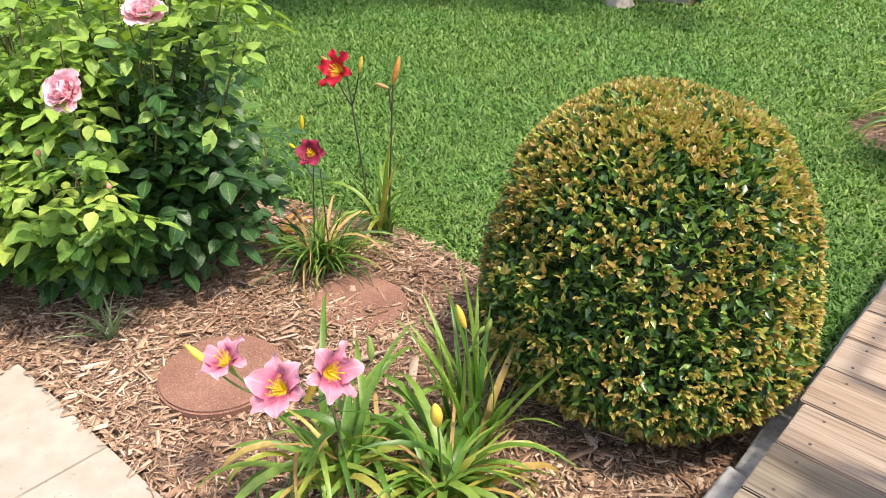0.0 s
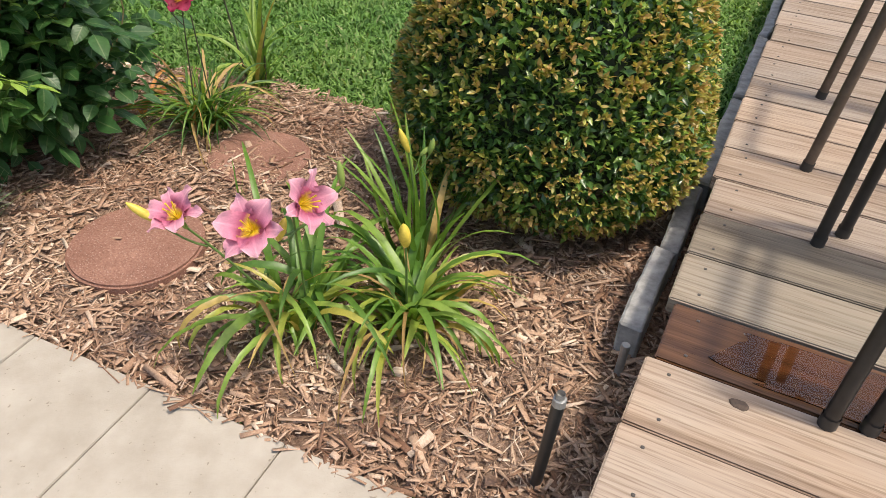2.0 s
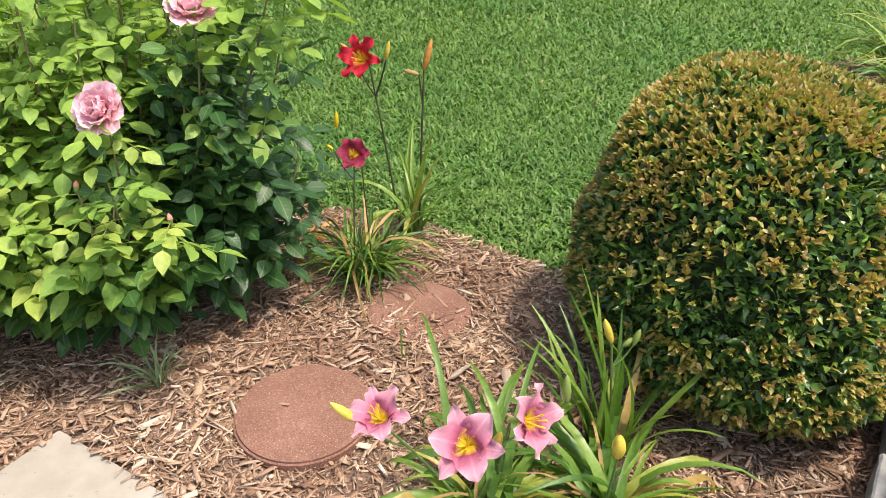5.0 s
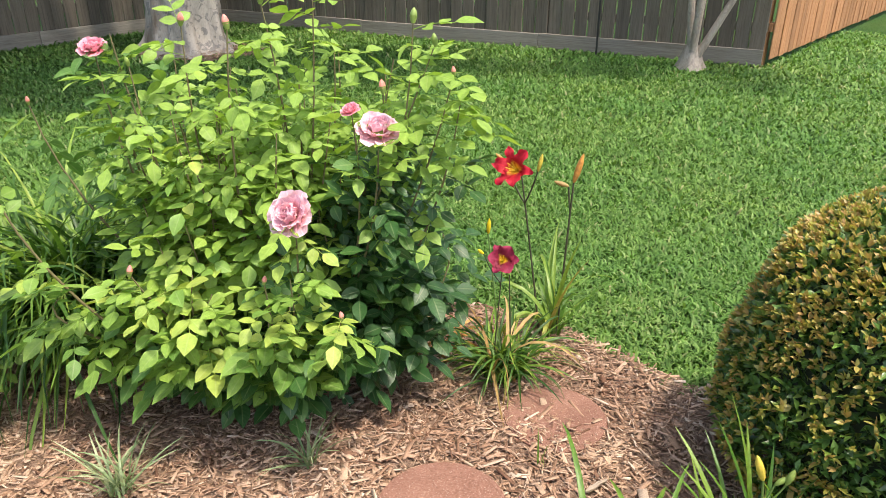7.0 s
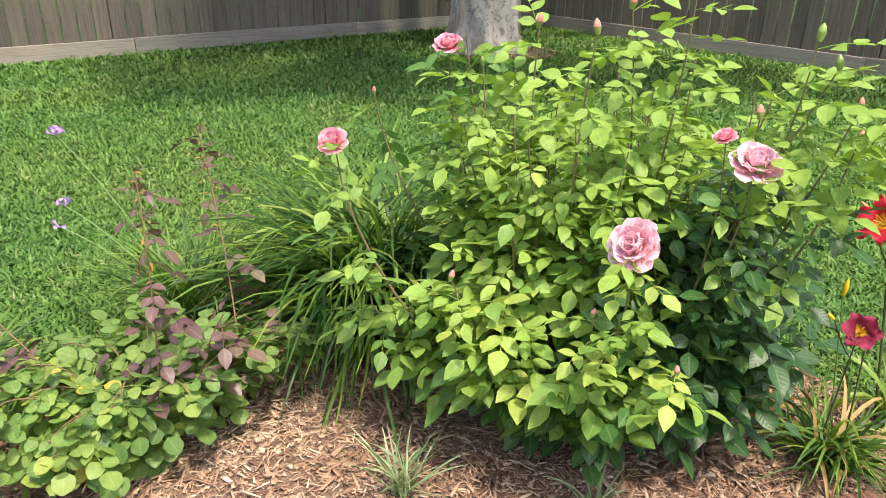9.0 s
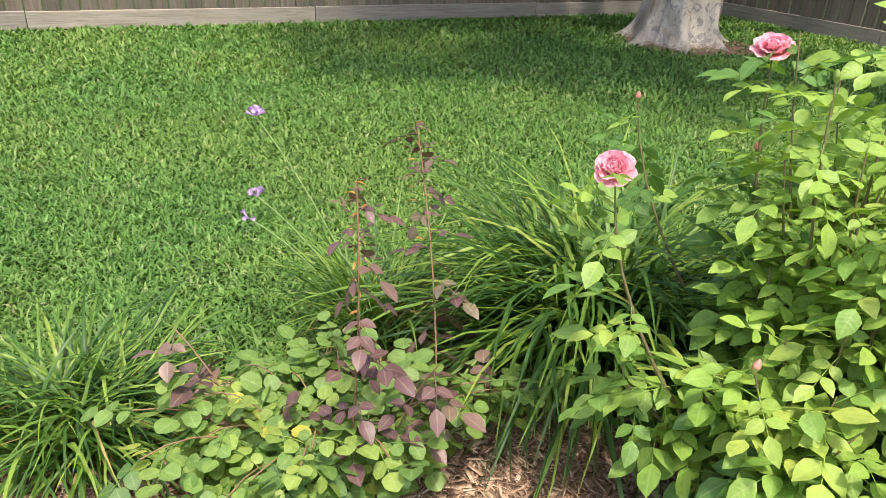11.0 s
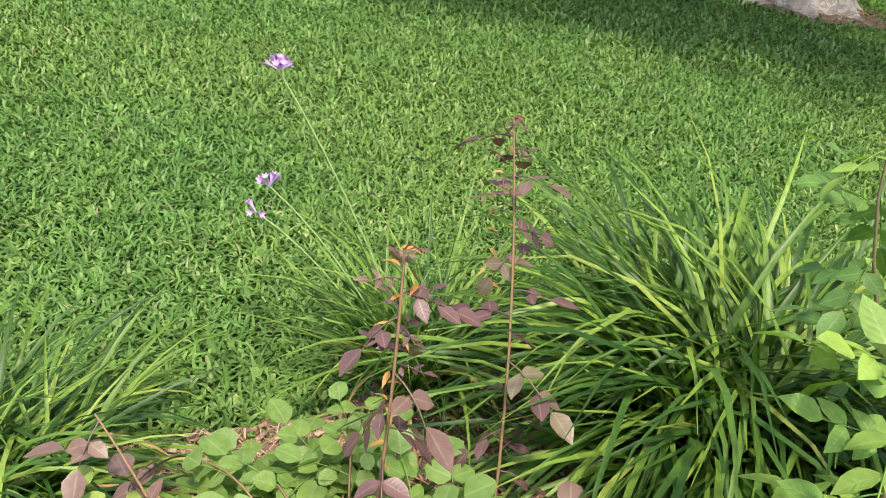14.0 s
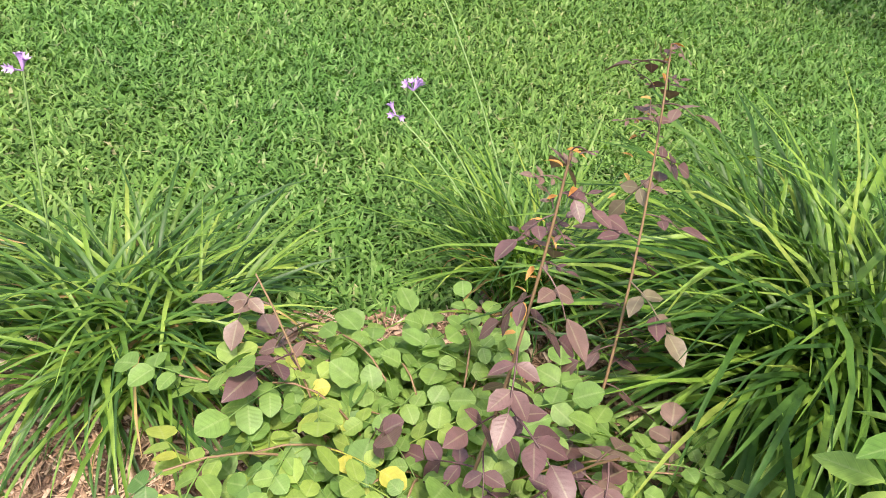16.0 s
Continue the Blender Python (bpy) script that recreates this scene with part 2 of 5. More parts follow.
M_STRAPDARK = leaf_mat("dark_strap_leaf", [(0.0, (0.024, 0.07, 0.013)), (0.45, (0.062, 0.142, 0.024)), (0.78, (0.15, 0.255, 0.042)), (0.95, (0.22, 0.33, 0.06)), (1.0, (0.28, 0.34, 0.075))], 0.3, 0.46, spec=0.4)
M_DRY = leaf_mat("dry_leaf", [(0.0, (0.3, 0.17, 0.06)), (1.0, (0.45, 0.31, 0.14))], 0.25, 0.7)
M_VARIEG = leaf_mat("variegated_leaf", [(0.0, (0.14, 0.22, 0.1)), (0.6, (0.24, 0.31, 0.17)), (1.0, (0.42, 0.45, 0.3))], 0.25, 0.5)
M_STEM = plain("green_stem", (0.1, 0.17, 0.04), 0.55)
M_PALESTEM = plain("pale_green_stem", (0.2, 0.3, 0.1), 0.5)
M_DARKSTEM = plain("dark_scape", (0.05, 0.05, 0.025), 0.55)
M_CANE = plain("cane_bark", (0.16, 0.13, 0.06), 0.7)
M_REDCANE = plain("reddish_cane", (0.2, 0.12, 0.06), 0.6)
M_LILYPINK = petal_mat("pink_lily_petal", [(0.0, (0.75, 0.6, 0.02)), (0.2, (0.8, 0.6, 0.04)), (0.34, (0.4, 0.08, 0.16)), (0.6, (0.62, 0.25, 0.34)), (1.0, (0.76, 0.45, 0.5))])
M_LILYDARK = petal_mat("wine_lily_petal", [(0.0, (0.7, 0.55, 0.03)), (0.2, (0.65, 0.42, 0.03)), (0.36, (0.2, 0.015, 0.035)), (1.0, (0.36, 0.03, 0.09))])
M_LILYRED = petal_mat("red_lily_petal", [(0.0, (0.8, 0.55, 0.02)), (0.22, (0.75, 0.4, 0.03)), (0.38, (0.5, 0.016, 0.03)), (1.0, (0.6, 0.02, 0.05))])
M_LILYPEACH = petal_mat("peach_lily_petal", [(0.0, (0.8, 0.6, 0.1)), (0.3, (0.8, 0.5, 0.2)), (1.0, (0.82, 0.6, 0.38))])
M_ROSEPINK = petal_mat("pale_rose_petal", [(0.0, (0.86, 0.4, 0.42)), (0.5, (0.9, 0.54, 0.58)), (1.0, (0.93, 0.67, 0.71))], 0.35)
M_ROSEDEEP = petal_mat("deep_rose_petal", [(0.0, (0.8, 0.22, 0.27)), (0.5, (0.88, 0.36, 0.43)), (1.0, (0.92, 0.52, 0.58))], 0.35)
M_BUD = plain("lily_bud", (0.55, 0.42, 0.06), 0.5, 0, 0.3, 60)
M_BUDORANGE = plain("orange_bud", (0.6, 0.26, 0.06), 0.5, 0, 0.3, 60)
M_BUDPINK = plain("pink_rose_bud", (0.7, 0.25, 0.2), 0.5, 0, 0.3, 80)
M_SEPAL = plain("green_sepal", (0.2, 0.28, 0.06), 0.5)
M_VIOLET = plain("violet_petal", (0.5, 0.3, 0.62), 0.5)
M_STAMEN = plain("yellow_stamen", (0.8, 0.6, 0.05), 0.5)
M_DECK = plank_mat("deck_pine", [(0.25, (0.16, 0.11, 0.078)), (0.42, (0.27, 0.2, 0.15)), (0.55, (0.315, 0.245, 0.19)), (0.75, (0.39, 0.32, 0.255))], (0.27, 0.24, 0.21))
M_DECKGREY = plank_mat("deck_pine_grey", [(0.25, (0.12, 0.095, 0.068)), (0.5, (0.225, 0.185, 0.14)), (0.75, (0.3, 0.255, 0.2))], (0.2, 0.18, 0.15))
M_WET = plank_mat("deck_pine_wet", [(0.25, (0.03, 0.014, 0.007)), (0.5, (0.07, 0.033, 0.015)), (0.75, (0.11, 0.055, 0.026))], (0.07, 0.042, 0.026), 0.22)
M_FENCE = plank_mat("grey_cedar", [(0.25, (0.09, 0.075, 0.06)), (0.5, (0.145, 0.125, 0.103)), (0.75, (0.195, 0.172, 0.145))], (0.14, 0.118, 0.096), 0.85, 2, streak=0.45)
M_ROT = plank_mat("grey_rot_board", [(0.25, (0.2, 0.175, 0.145)), (0.5, (0.3, 0.27, 0.235)), (0.75, (0.37, 0.34, 0.3))], (0.25, 0.23, 0.195), 0.85, 0, streak=0.5)
M_CEDAR = plank_mat("new_cedar", [(0.25, (0.26, 0.12, 0.055)), (0.5, (0.4, 0.2, 0.1)), (0.75, (0.5, 0.28, 0.15))], (0.42, 0.22, 0.11), 0.75, 2)
M_BARK = bark_mat("tree_bark", (0.5, 0.44, 0.375), (0.2, 0.15, 0.11), (0.25, 0.23, 0.215))
M_BARK2 = bark_mat("crape_bark", (0.42, 0.36, 0.3), (0.2, 0.15, 0.11), (0.3, 0.26, 0.23))
M_EDGING = plain("grey_concrete_edging", (0.31, 0.305, 0.295), 0.9, 0, 0.35, 30)
M_BLACKMETAL = plain("black_powder_coat", (0.022, 0.02, 0.019), 0.45, 0.0, 0.3)
M_BROWNMETAL = plain("brown_powder_coat", (0.1, 0.07, 0.05), 0.5, 0.0, 0.25)
M_BLACKPVC = plain("black_plastic", (0.03, 0.028, 0.026), 0.5)
M_GALV = plain("galvanised_metal", (0.36, 0.35, 0.33), 0.5, 0.6)
M_KNOT = plain("dark_knot", (0.06, 0.038, 0.026), 0.75, 0, 0.4, 120)
M_NAIL = plain("nail_head", (0.07, 0.06, 0.055), 0.6, 0.3)
M_ORANGE = leaf_mat("withered_leaf", [(0.0, (0.5, 0.2, 0.05)), (1.0, (0.55, 0.33, 0.12))], 0.25, 0.6)
M_CROWN = leaf_mat("tree_crown_leaf", [(0.0, (0.04, 0.11, 0.02)), (1.0, (0.09, 0.18, 0.03))], 0.3)


# ---- building helpers ----
def mesh_of(name, verts, faces, mats, uvs=None, smooth=False, mat_ids=None):
    me = bpy.data.meshes.new(name)
    verts = np.asarray(verts, dtype=np.float32).reshape(-1, 3)
    if isinstance(faces, np.ndarray):
        n, k = faces.shape
        me.vertices.add(len(verts)), me.loops.add(n * k), me.polygons.add(n)
        me.vertices.foreach_set("co", verts.ravel())
        me.loops.foreach_set("vertex_index", faces.astype(np.int32).ravel())
        me.polygons.foreach_set("loop_start", np.arange(0, n * k, k, dtype=np.int32))
        me.update(calc_edges=True)
    else:
        me.from_pydata(verts.tolist(), [], [tuple(int(i) for i in f) for f in faces])
    for mt in mats if isinstance(mats, (list, tuple)) else [mats]:
        me.materials.append(mt)
    if mat_ids is not None:
        me.polygons.foreach_set("material_index", np.asarray(mat_ids, dtype=np.int32))
    if uvs is not None:
        lay = me.uv_layers.new(name="uv")
        idx = np.empty(len(me.loops), dtype=np.int32)
        me.loops.foreach_get("vertex_index", idx)
        lay.data.foreach_set("uv", np.asarray(uvs, dtype=np.float32)[idx].ravel())
    if smooth:
        me.polygons.foreach_set("use_smooth", np.ones(len(me.polygons), dtype=bool))
    me.update()
    return me


def thing(name, place, label, category, group="", kind="", rz=0.0):
    e = new(name)
    e.empty_display_size = 0.05
    e.matrix_basis = pose(*place, 0, 0, rz)
    return tagged(e, label, category, group, kind)


def put(name, me, parent=None, m=None, label="", kind=""):
    ob = new(name, me)
    if parent is not None:
        ob.parent = parent
    if m is not None:
        ob.matrix_basis = m
    if label:
        ob["label"] = label
    if kind:
        ob["kind"] = kind
    return ob


def bm_mesh(name, bm, mat, smooth=False):
    me = bpy.data.meshes.new(name)
    bm.to_mesh(me)
    bm.free()
    me.materials.append(mat)
    if smooth:
        me.polygons.foreach_set("use_smooth", np.ones(len(me.polygons), dtype=bool))
    return me


def box(name, sx, sy, sz, mat, bevel=0.0, centre=(0, 0, 0), segments=1):
    bm = bmesh.new()
    bmesh.ops.create_cube(bm, size=1.0)
    bmesh.ops.scale(bm, vec=(sx, sy, sz), verts=bm.verts)
    bmesh.ops.translate(bm, vec=centre, verts=bm.verts)
    if bevel:
        bmesh.ops.bevel(bm, geom=bm.edges[:], offset=bevel, segments=segments, affect="EDGES")
    return bm_mesh(name, bm, mat)


def tube_arrays(points, radii, sides=6):
    """Verts and quads of a tapered tube along points, with a closed tip."""
    pts = np.asarray(points, float)
    rad = np.broadcast_to(np.asarray(radii, float), (len(pts),))
    tang = np.gradient(pts, axis=0)
    tang /= np.linalg.norm(tang, axis=1, keepdims=True) + 1e-9
    ref = np.array([0.31, 0.95, 0.05])
    a = np.cross(tang, ref)
    a /= np.linalg.norm(a, axis=1, keepdims=True) + 1e-9
    b = np.cross(tang, a)
    ang = np.linspace(0, 2 * np.pi, sides, endpoint=False)
    ring = a[:, None] * np.cos(ang)[None, :, None] + b[:, None] * np.sin(ang)[None, :, None]
    v = (pts[:, None] + ring * rad[:, None, None]).reshape(-1, 3)
    i = np.arange(len(pts) - 1)[:, None] * sides
    j = np.arange(sides)[None]
    k = (j + 1) % sides
    f = np.stack([i + j, i + k, i + k + sides, i + j + sides], -1).reshape(-1, 4)
    return v, f


class Soup:
    """Gathers quads (and their UVs) into one mesh."""

    def __init__(self):
        self.v, self.f, self.u, self.n = [], [], [], 0

    def add(self, v, f, u=None):
        self.v.append(np.asarray(v, float)), self.f.append(np.asarray(f) + self.n)
        self.u.append(np.zeros((len(v), 2)) if u is None else u)
        self.n += len(v)
        return self

    def mesh(self, name, mats, smooth=True):
        return mesh_of(name, np.concatenate(self.v), np.concatenate(self.f), mats, np.concatenate(self.u), smooth)


def curve_pts(a, b, bend=(0, 0, 0), n=8):
    a, b, bend = np.array(a, float), np.array(b, float), np.array(bend, float)
    t = np.linspace(0, 1, n)[:, None]
    return a * (1 - t) + b * t + bend * (4 * t * (1 - t))


def stem(name, a, b, r0, r1, mat, parent, bend=(0, 0, 0), sides=6, n=8, label=""):
    v, f = tube_arrays(curve_pts(a, b, bend, n), np.linspace(r0, r1, n), sides)
    return put(name, mesh_of(name, v, f, mat, smooth=True), parent, label=label)


def strip_arrays(length, width, rise, arch, fold=0.25, n=7, tipw=0.0, twist=0.0):
    """A strap leaf from the origin: leaves at angle rise (radians) above the ground along +x and droops by arch radians to its tip."""
    t = np.linspace(0, 1, n)
    ang = rise - arch * t**1.4
    step = length / (n - 1)
    x = np.concatenate([[0], np.cumsum(np.cos(ang[:-1]) * step)])
    z = np.concatenate([[0], np.cumsum(np.sin(ang[:-1]) * step)])
    w = width * 0.5 * np.clip(0.62 + 1.4 * t, 0, 1) * np.clip((1 - t) ** 0.55 * 1.25, 0, 1)
    w[-1] = max(tipw, width * 0.04)
    nx, nz = -np.sin(ang), np.cos(ang)
    tw = twist * t
    mid = np.stack([x, twist * 0.22 * length * t**2.2, z], -1)
    side = np.stack([nx * np.sin(tw), np.cos(tw), nz * np.sin(tw)], -1) * w[:, None]
    up = np.stack([nx, 0 * nx, nz], -1) * (fold * w)[:, None]
    v = np.stack([mid - side + up, mid, mid + side + up], 1).reshape(-1, 3)
    i = np.arange(n - 1)[:, None] * 3
    f = np.concatenate([np.concatenate([i, i + 1, i + 4, i + 3], 1), np.concatenate([i + 1, i + 2, i + 5, i + 4], 1)])
    return v, f


def leaflet_arrays(length=0.045, width=0.03, fold=0.3, droop=0.35, round_end=False, n=6, teeth=0.0):
    """A leaflet along +x, folded at its midrib; teeth makes the margin jagged."""
    t = np.linspace(0, 1, n)
    prof = np.sqrt(np.clip(1 - (2 * t**0.92 - 1) ** 2, 0, 1)) if round_end else np.sin(np.pi * t**0.84) ** 0.9
    w = width * 0.5 * prof * (1 + teeth * (-1.0) ** np.arange(n))
    w[0] = width * 0.03
    w[-1] = width * (0.08 if round_end else 0.02)
    x, z = length * t, -droop * length * t**2
    mid = np.stack([x, 0 * x, z], -1)
    side = np.stack([0 * x, w, 0 * x], -1)
    up = np.stack([0 * x, 0 * x, fold * w], -1)
    v = np.stack([mid - side + up, mid, mid + side + up], 1).reshape(-1, 3)
    i = np.arange(n - 1)[:, None] * 3
    f = np.concatenate([np.concatenate([i, i + 1, i + 4, i + 3], 1), np.concatenate([i + 1, i + 2, i + 5, i + 4], 1)])
    return v, f


def leaf_uv(n):
    """UV of a leaflet of n rows: u across the blade, v from stalk to tip."""
    return np.stack([np.tile((0.0, 0.5, 1.0), n), np.repeat(np.linspace(0, 1, n), 3)], -1)


def rot(rx=0.0, ry=0.0, rz=0.0):
    return np.array(Euler((rx, ry, rz)).to_matrix())


def compound_arrays(seed, leaflet, width, pairs=2, spread=0.055, round_end=False):
    """A pinnate leaf along +x: a thin rachis, side leaflets in pairs and one at the end."""
    r = np.random.default_rng(seed)
    s = Soup()
    total = spread * (pairs + 0.6)
    v, f = tube_arrays(curve_pts((0, 0, 0), (total, 0, -0.012), (0, 0, 0.006), 5), np.linspace(0.0012, 0.0007, 5), 4)
    s.add(v, f)
    spots = [(total, 0.0, 1.12)] + [(spread * (k + 0.75), sg * radians(62 - 8 * k), 0.78 + 0.16 * k) for k in range(pairs) for sg in (-1, 1)]
    for x, a, size in spots:
        v, f = leaflet_arrays(leaflet * size * r.uniform(0.88, 1.1), width * size * r.uniform(0.88, 1.1), r.uniform(0.08, 0.32), r.uniform(0.0, 0.3), round_end, 7, 0.04)
        m = rot(r.normal(0, 0.2), r.normal(0.1, 0.18), a + r.normal(0, 0.12))
        s.add(v @ m.T + (x, 0, -0.01 * x / total), f, leaf_uv(7))
    return np.concatenate(s.v), np.concatenate(s.f), np.concatenate(s.u)


def frames_at(pos, outward, r, tilt=0.5):
    """A rotation that points a leaf's +x outward with its face up, jittered."""
    d = np.array(outward, float)
    d /= np.linalg.norm(d) + 1e-9
    d = d + r.normal(0, 0.25, 3)
    d /= np.linalg.norm(d)
    up = np.array([0, 0, 1.0]) + r.normal(0, tilt * 0.5, 3)
    y = np.cross(up, d)
    y /= np.linalg.norm(y) + 1e-9
    return np.stack([d, y, np.cross(d, y)], 1)


def to_matrix(rt, p, s=1.0):
    m = Matrix([[*(rt[i] * s), p[i]] for i in range(3)] + [[0, 0, 0, 1]])
    return m


def inside(px, py, poly):
    hit = np.zeros(len(px), bool)
    n = len(poly)
    for i in range(n):
        (x0, y0), (x1, y1) = poly[i], poly[(i + 1) % n]
        c = ((y0 > py) != (y1 > py)) & (px < (x1 - x0) * (py - y0) / (y1 - y0 + 1e-12) + x0)
        hit ^= c
    return hit


# ---- ground, bed, patio ----
E_DIR, N_DIR = Vector((0.897, -0.442, 0)), Vector((0.442, 0.897, 0))   # along the patio's edge, and away from the patio
CORNER = Vector((-0.911, 1.413, 0))
U_DIR, V_DIR = Vector((0.483, 0.875, 0)), Vector((0.875, -0.483, 0))   # along the deck's edge, and along its boards
DECK0 = Vector((0.697, 0.912, 0))                                       # deck edge between dry and wet board
DECK_Z, PITCH = 0.266, 0.158


def deck_xy(s, w):
    p = DECK0 + U_DIR * s + V_DIR * w
    return p.x, p.y


BED = [(-0.905, 1.41), (-1.42, 0.35), (-1.7, -0.4), (-2.4, -0.5), (-2.47, 0.3), (-2.45, 0.75), (-2.39, 1.08), (-2.28, 1.36), (-2.36, 1.7), (-2.36, 2.15), (-2.08, 2.52), (-1.5, 2.68),
       (-0.9, 2.62), (-0.45, 2.55), (-0.17, 2.48), (0.04, 2.35), (0.27, 2.21), (0.62, 2.28), (0.95, 2.16), (1.12, 1.86), (1.16, 1.66), (0.78, 0.92), (0.6, 0.62), (0.54, 0.67)]
TREE = (-4.77, 7.33)
LITTER = [(TREE[0] + 0.12 + 0.72 * math.cos(a) * (1 + 0.15 * math.sin(3 * a)), TREE[1] + 0.62 * math.sin(a)) for a in np.linspace(0, 2 * math.pi, 22, endpoint=False)]
FARBED = [(2.47 + 0.62 * math.cos(a) * (1 + 0.08 * math.sin(3 * a)), 4.28 + 0.55 * math.sin(a)) for a in np.linspace(0, 2 * math.pi, 20, endpoint=False)]


def lumpy_sheet(name, poly, z, mat, cell=0.06, swell=0.02, lip=0.02):
    """A bed surface: a grid clipped to an outline, gently uneven and sunk at its rim."""
    xs = [p[0] for p in poly]
    ys = [p[1] for p in poly]
    gx, gy = np.arange(min(xs), max(xs) + cell, cell), np.arange(min(ys), max(ys) + cell, cell)
    X, Y = np.meshgrid(gx, gy)
    ok = inside(X.ravel(), Y.ravel(), poly).reshape(X.shape)
    cellok = ok[:-1, :-1] | ok[1:, :-1] | ok[:-1, 1:] | ok[1:, 1:]
    core = ok.copy()
    core[1:-1, 1:-1] = ok[1:-1, 1:-1] & ok[:-2, 1:-1] & ok[2:, 1:-1] & ok[1:-1, :-2] & ok[1:-1, 2:]
    Z = np.array([[z + swell * noise.noise(Vector((x * 2.1, y * 2.1, 0.3))) for x in gx] for y in gy]) - np.where(core, 0, lip)
    n = len(gx)
    idx = np.arange(X.size).reshape(X.shape)
    f = np.stack([idx[:-1, :-1], idx[:-1, 1:], idx[1:, 1:], idx[1:, :-1]], -1)[cellok]
    return put(name, mesh_of(name, np.stack([X, Y, Z], -1).reshape(-1, 3), f.reshape(-1, 4), mat, smooth=True))


bm = bmesh.new()
bmesh.ops.create_grid(bm, x_segments=60, y_segments=60, size=1.0)
for v in bm.verts:
    v.co.x = math.copysign(abs(v.co.x) ** 3 * 400, v.co.x)
    v.co.y = math.copysign(abs(v.co.y) ** 3 * 400, v.co.y)
    v.co.z = -0.035
ground = put("ground", bm_mesh("ground", bm, M_SOIL))
tagged(ground, "turf soil under a mown green lawn", "lawn", kind="structure")
bed = lumpy_sheet("mulch_bed", BED, 0.0, M_MULCH, 0.05, 0.02)
tagged(bed, "garden bed covered with brown wood mulch", "mulch bed", kind="structure")
farbed = lumpy_sheet("mulch_bed_2", FARBED, 0.0, M_MULCH, 0.08, 0.03)
litter = lumpy_sheet("mulch_bed_3", LITTER, -0.018, M_MULCH, 0.1, 0.015)
tagged(litter, "bare soil with brown litter round the tree's roots", "soil", kind="structure")
tagged(farbed, "round mulch bed with daylilies in the lawn", "mulch bed", kind="structure")


def bed_z(x, y):
    return 0.02 * noise.noise(Vector((x * 2.1, y * 2.1, 0.3)))


def slab(u0, u1, v0, v1, parent):
    bm = bmesh.new()
    bmesh.ops.create_cube(bm, size=1.0)
    bmesh.ops.scale(bm, vec=(u1 - u0 - 0.003, v1 - v0 - 0.003, 0.1), verts=bm.verts)
    bmesh.ops.bevel(bm, geom=bm.edges[:], offset=0.0018, segments=2, affect="EDGES")
    p = CORNER + E_DIR * ((u0 + u1) / 2) - N_DIR * ((v0 + v1) / 2)
    m = Matrix.Translation((p.x, p.y, -0.042)) @ Matrix.Rotation(math.atan2(E_DIR.y, E_DIR.x), 4, "Z")
    put("slab", bm_mesh("slab", bm, M_PATIO), parent, m)


patio = thing("pavement", (0, 0, 0), "pale beige concrete patio with saw-cut joints", "patio", kind="structure")
for u0, u1 in ((0, 0.47), (0.47, 0.786), (0.786, 1.1), (1.1, 1.74)):
    for v0, v1 in ((0, 0.92), (0.92, 1.84), (1.84, 2.76), (2.76, 3.7)):
        slab(u0, u1, v0, v1, patio)


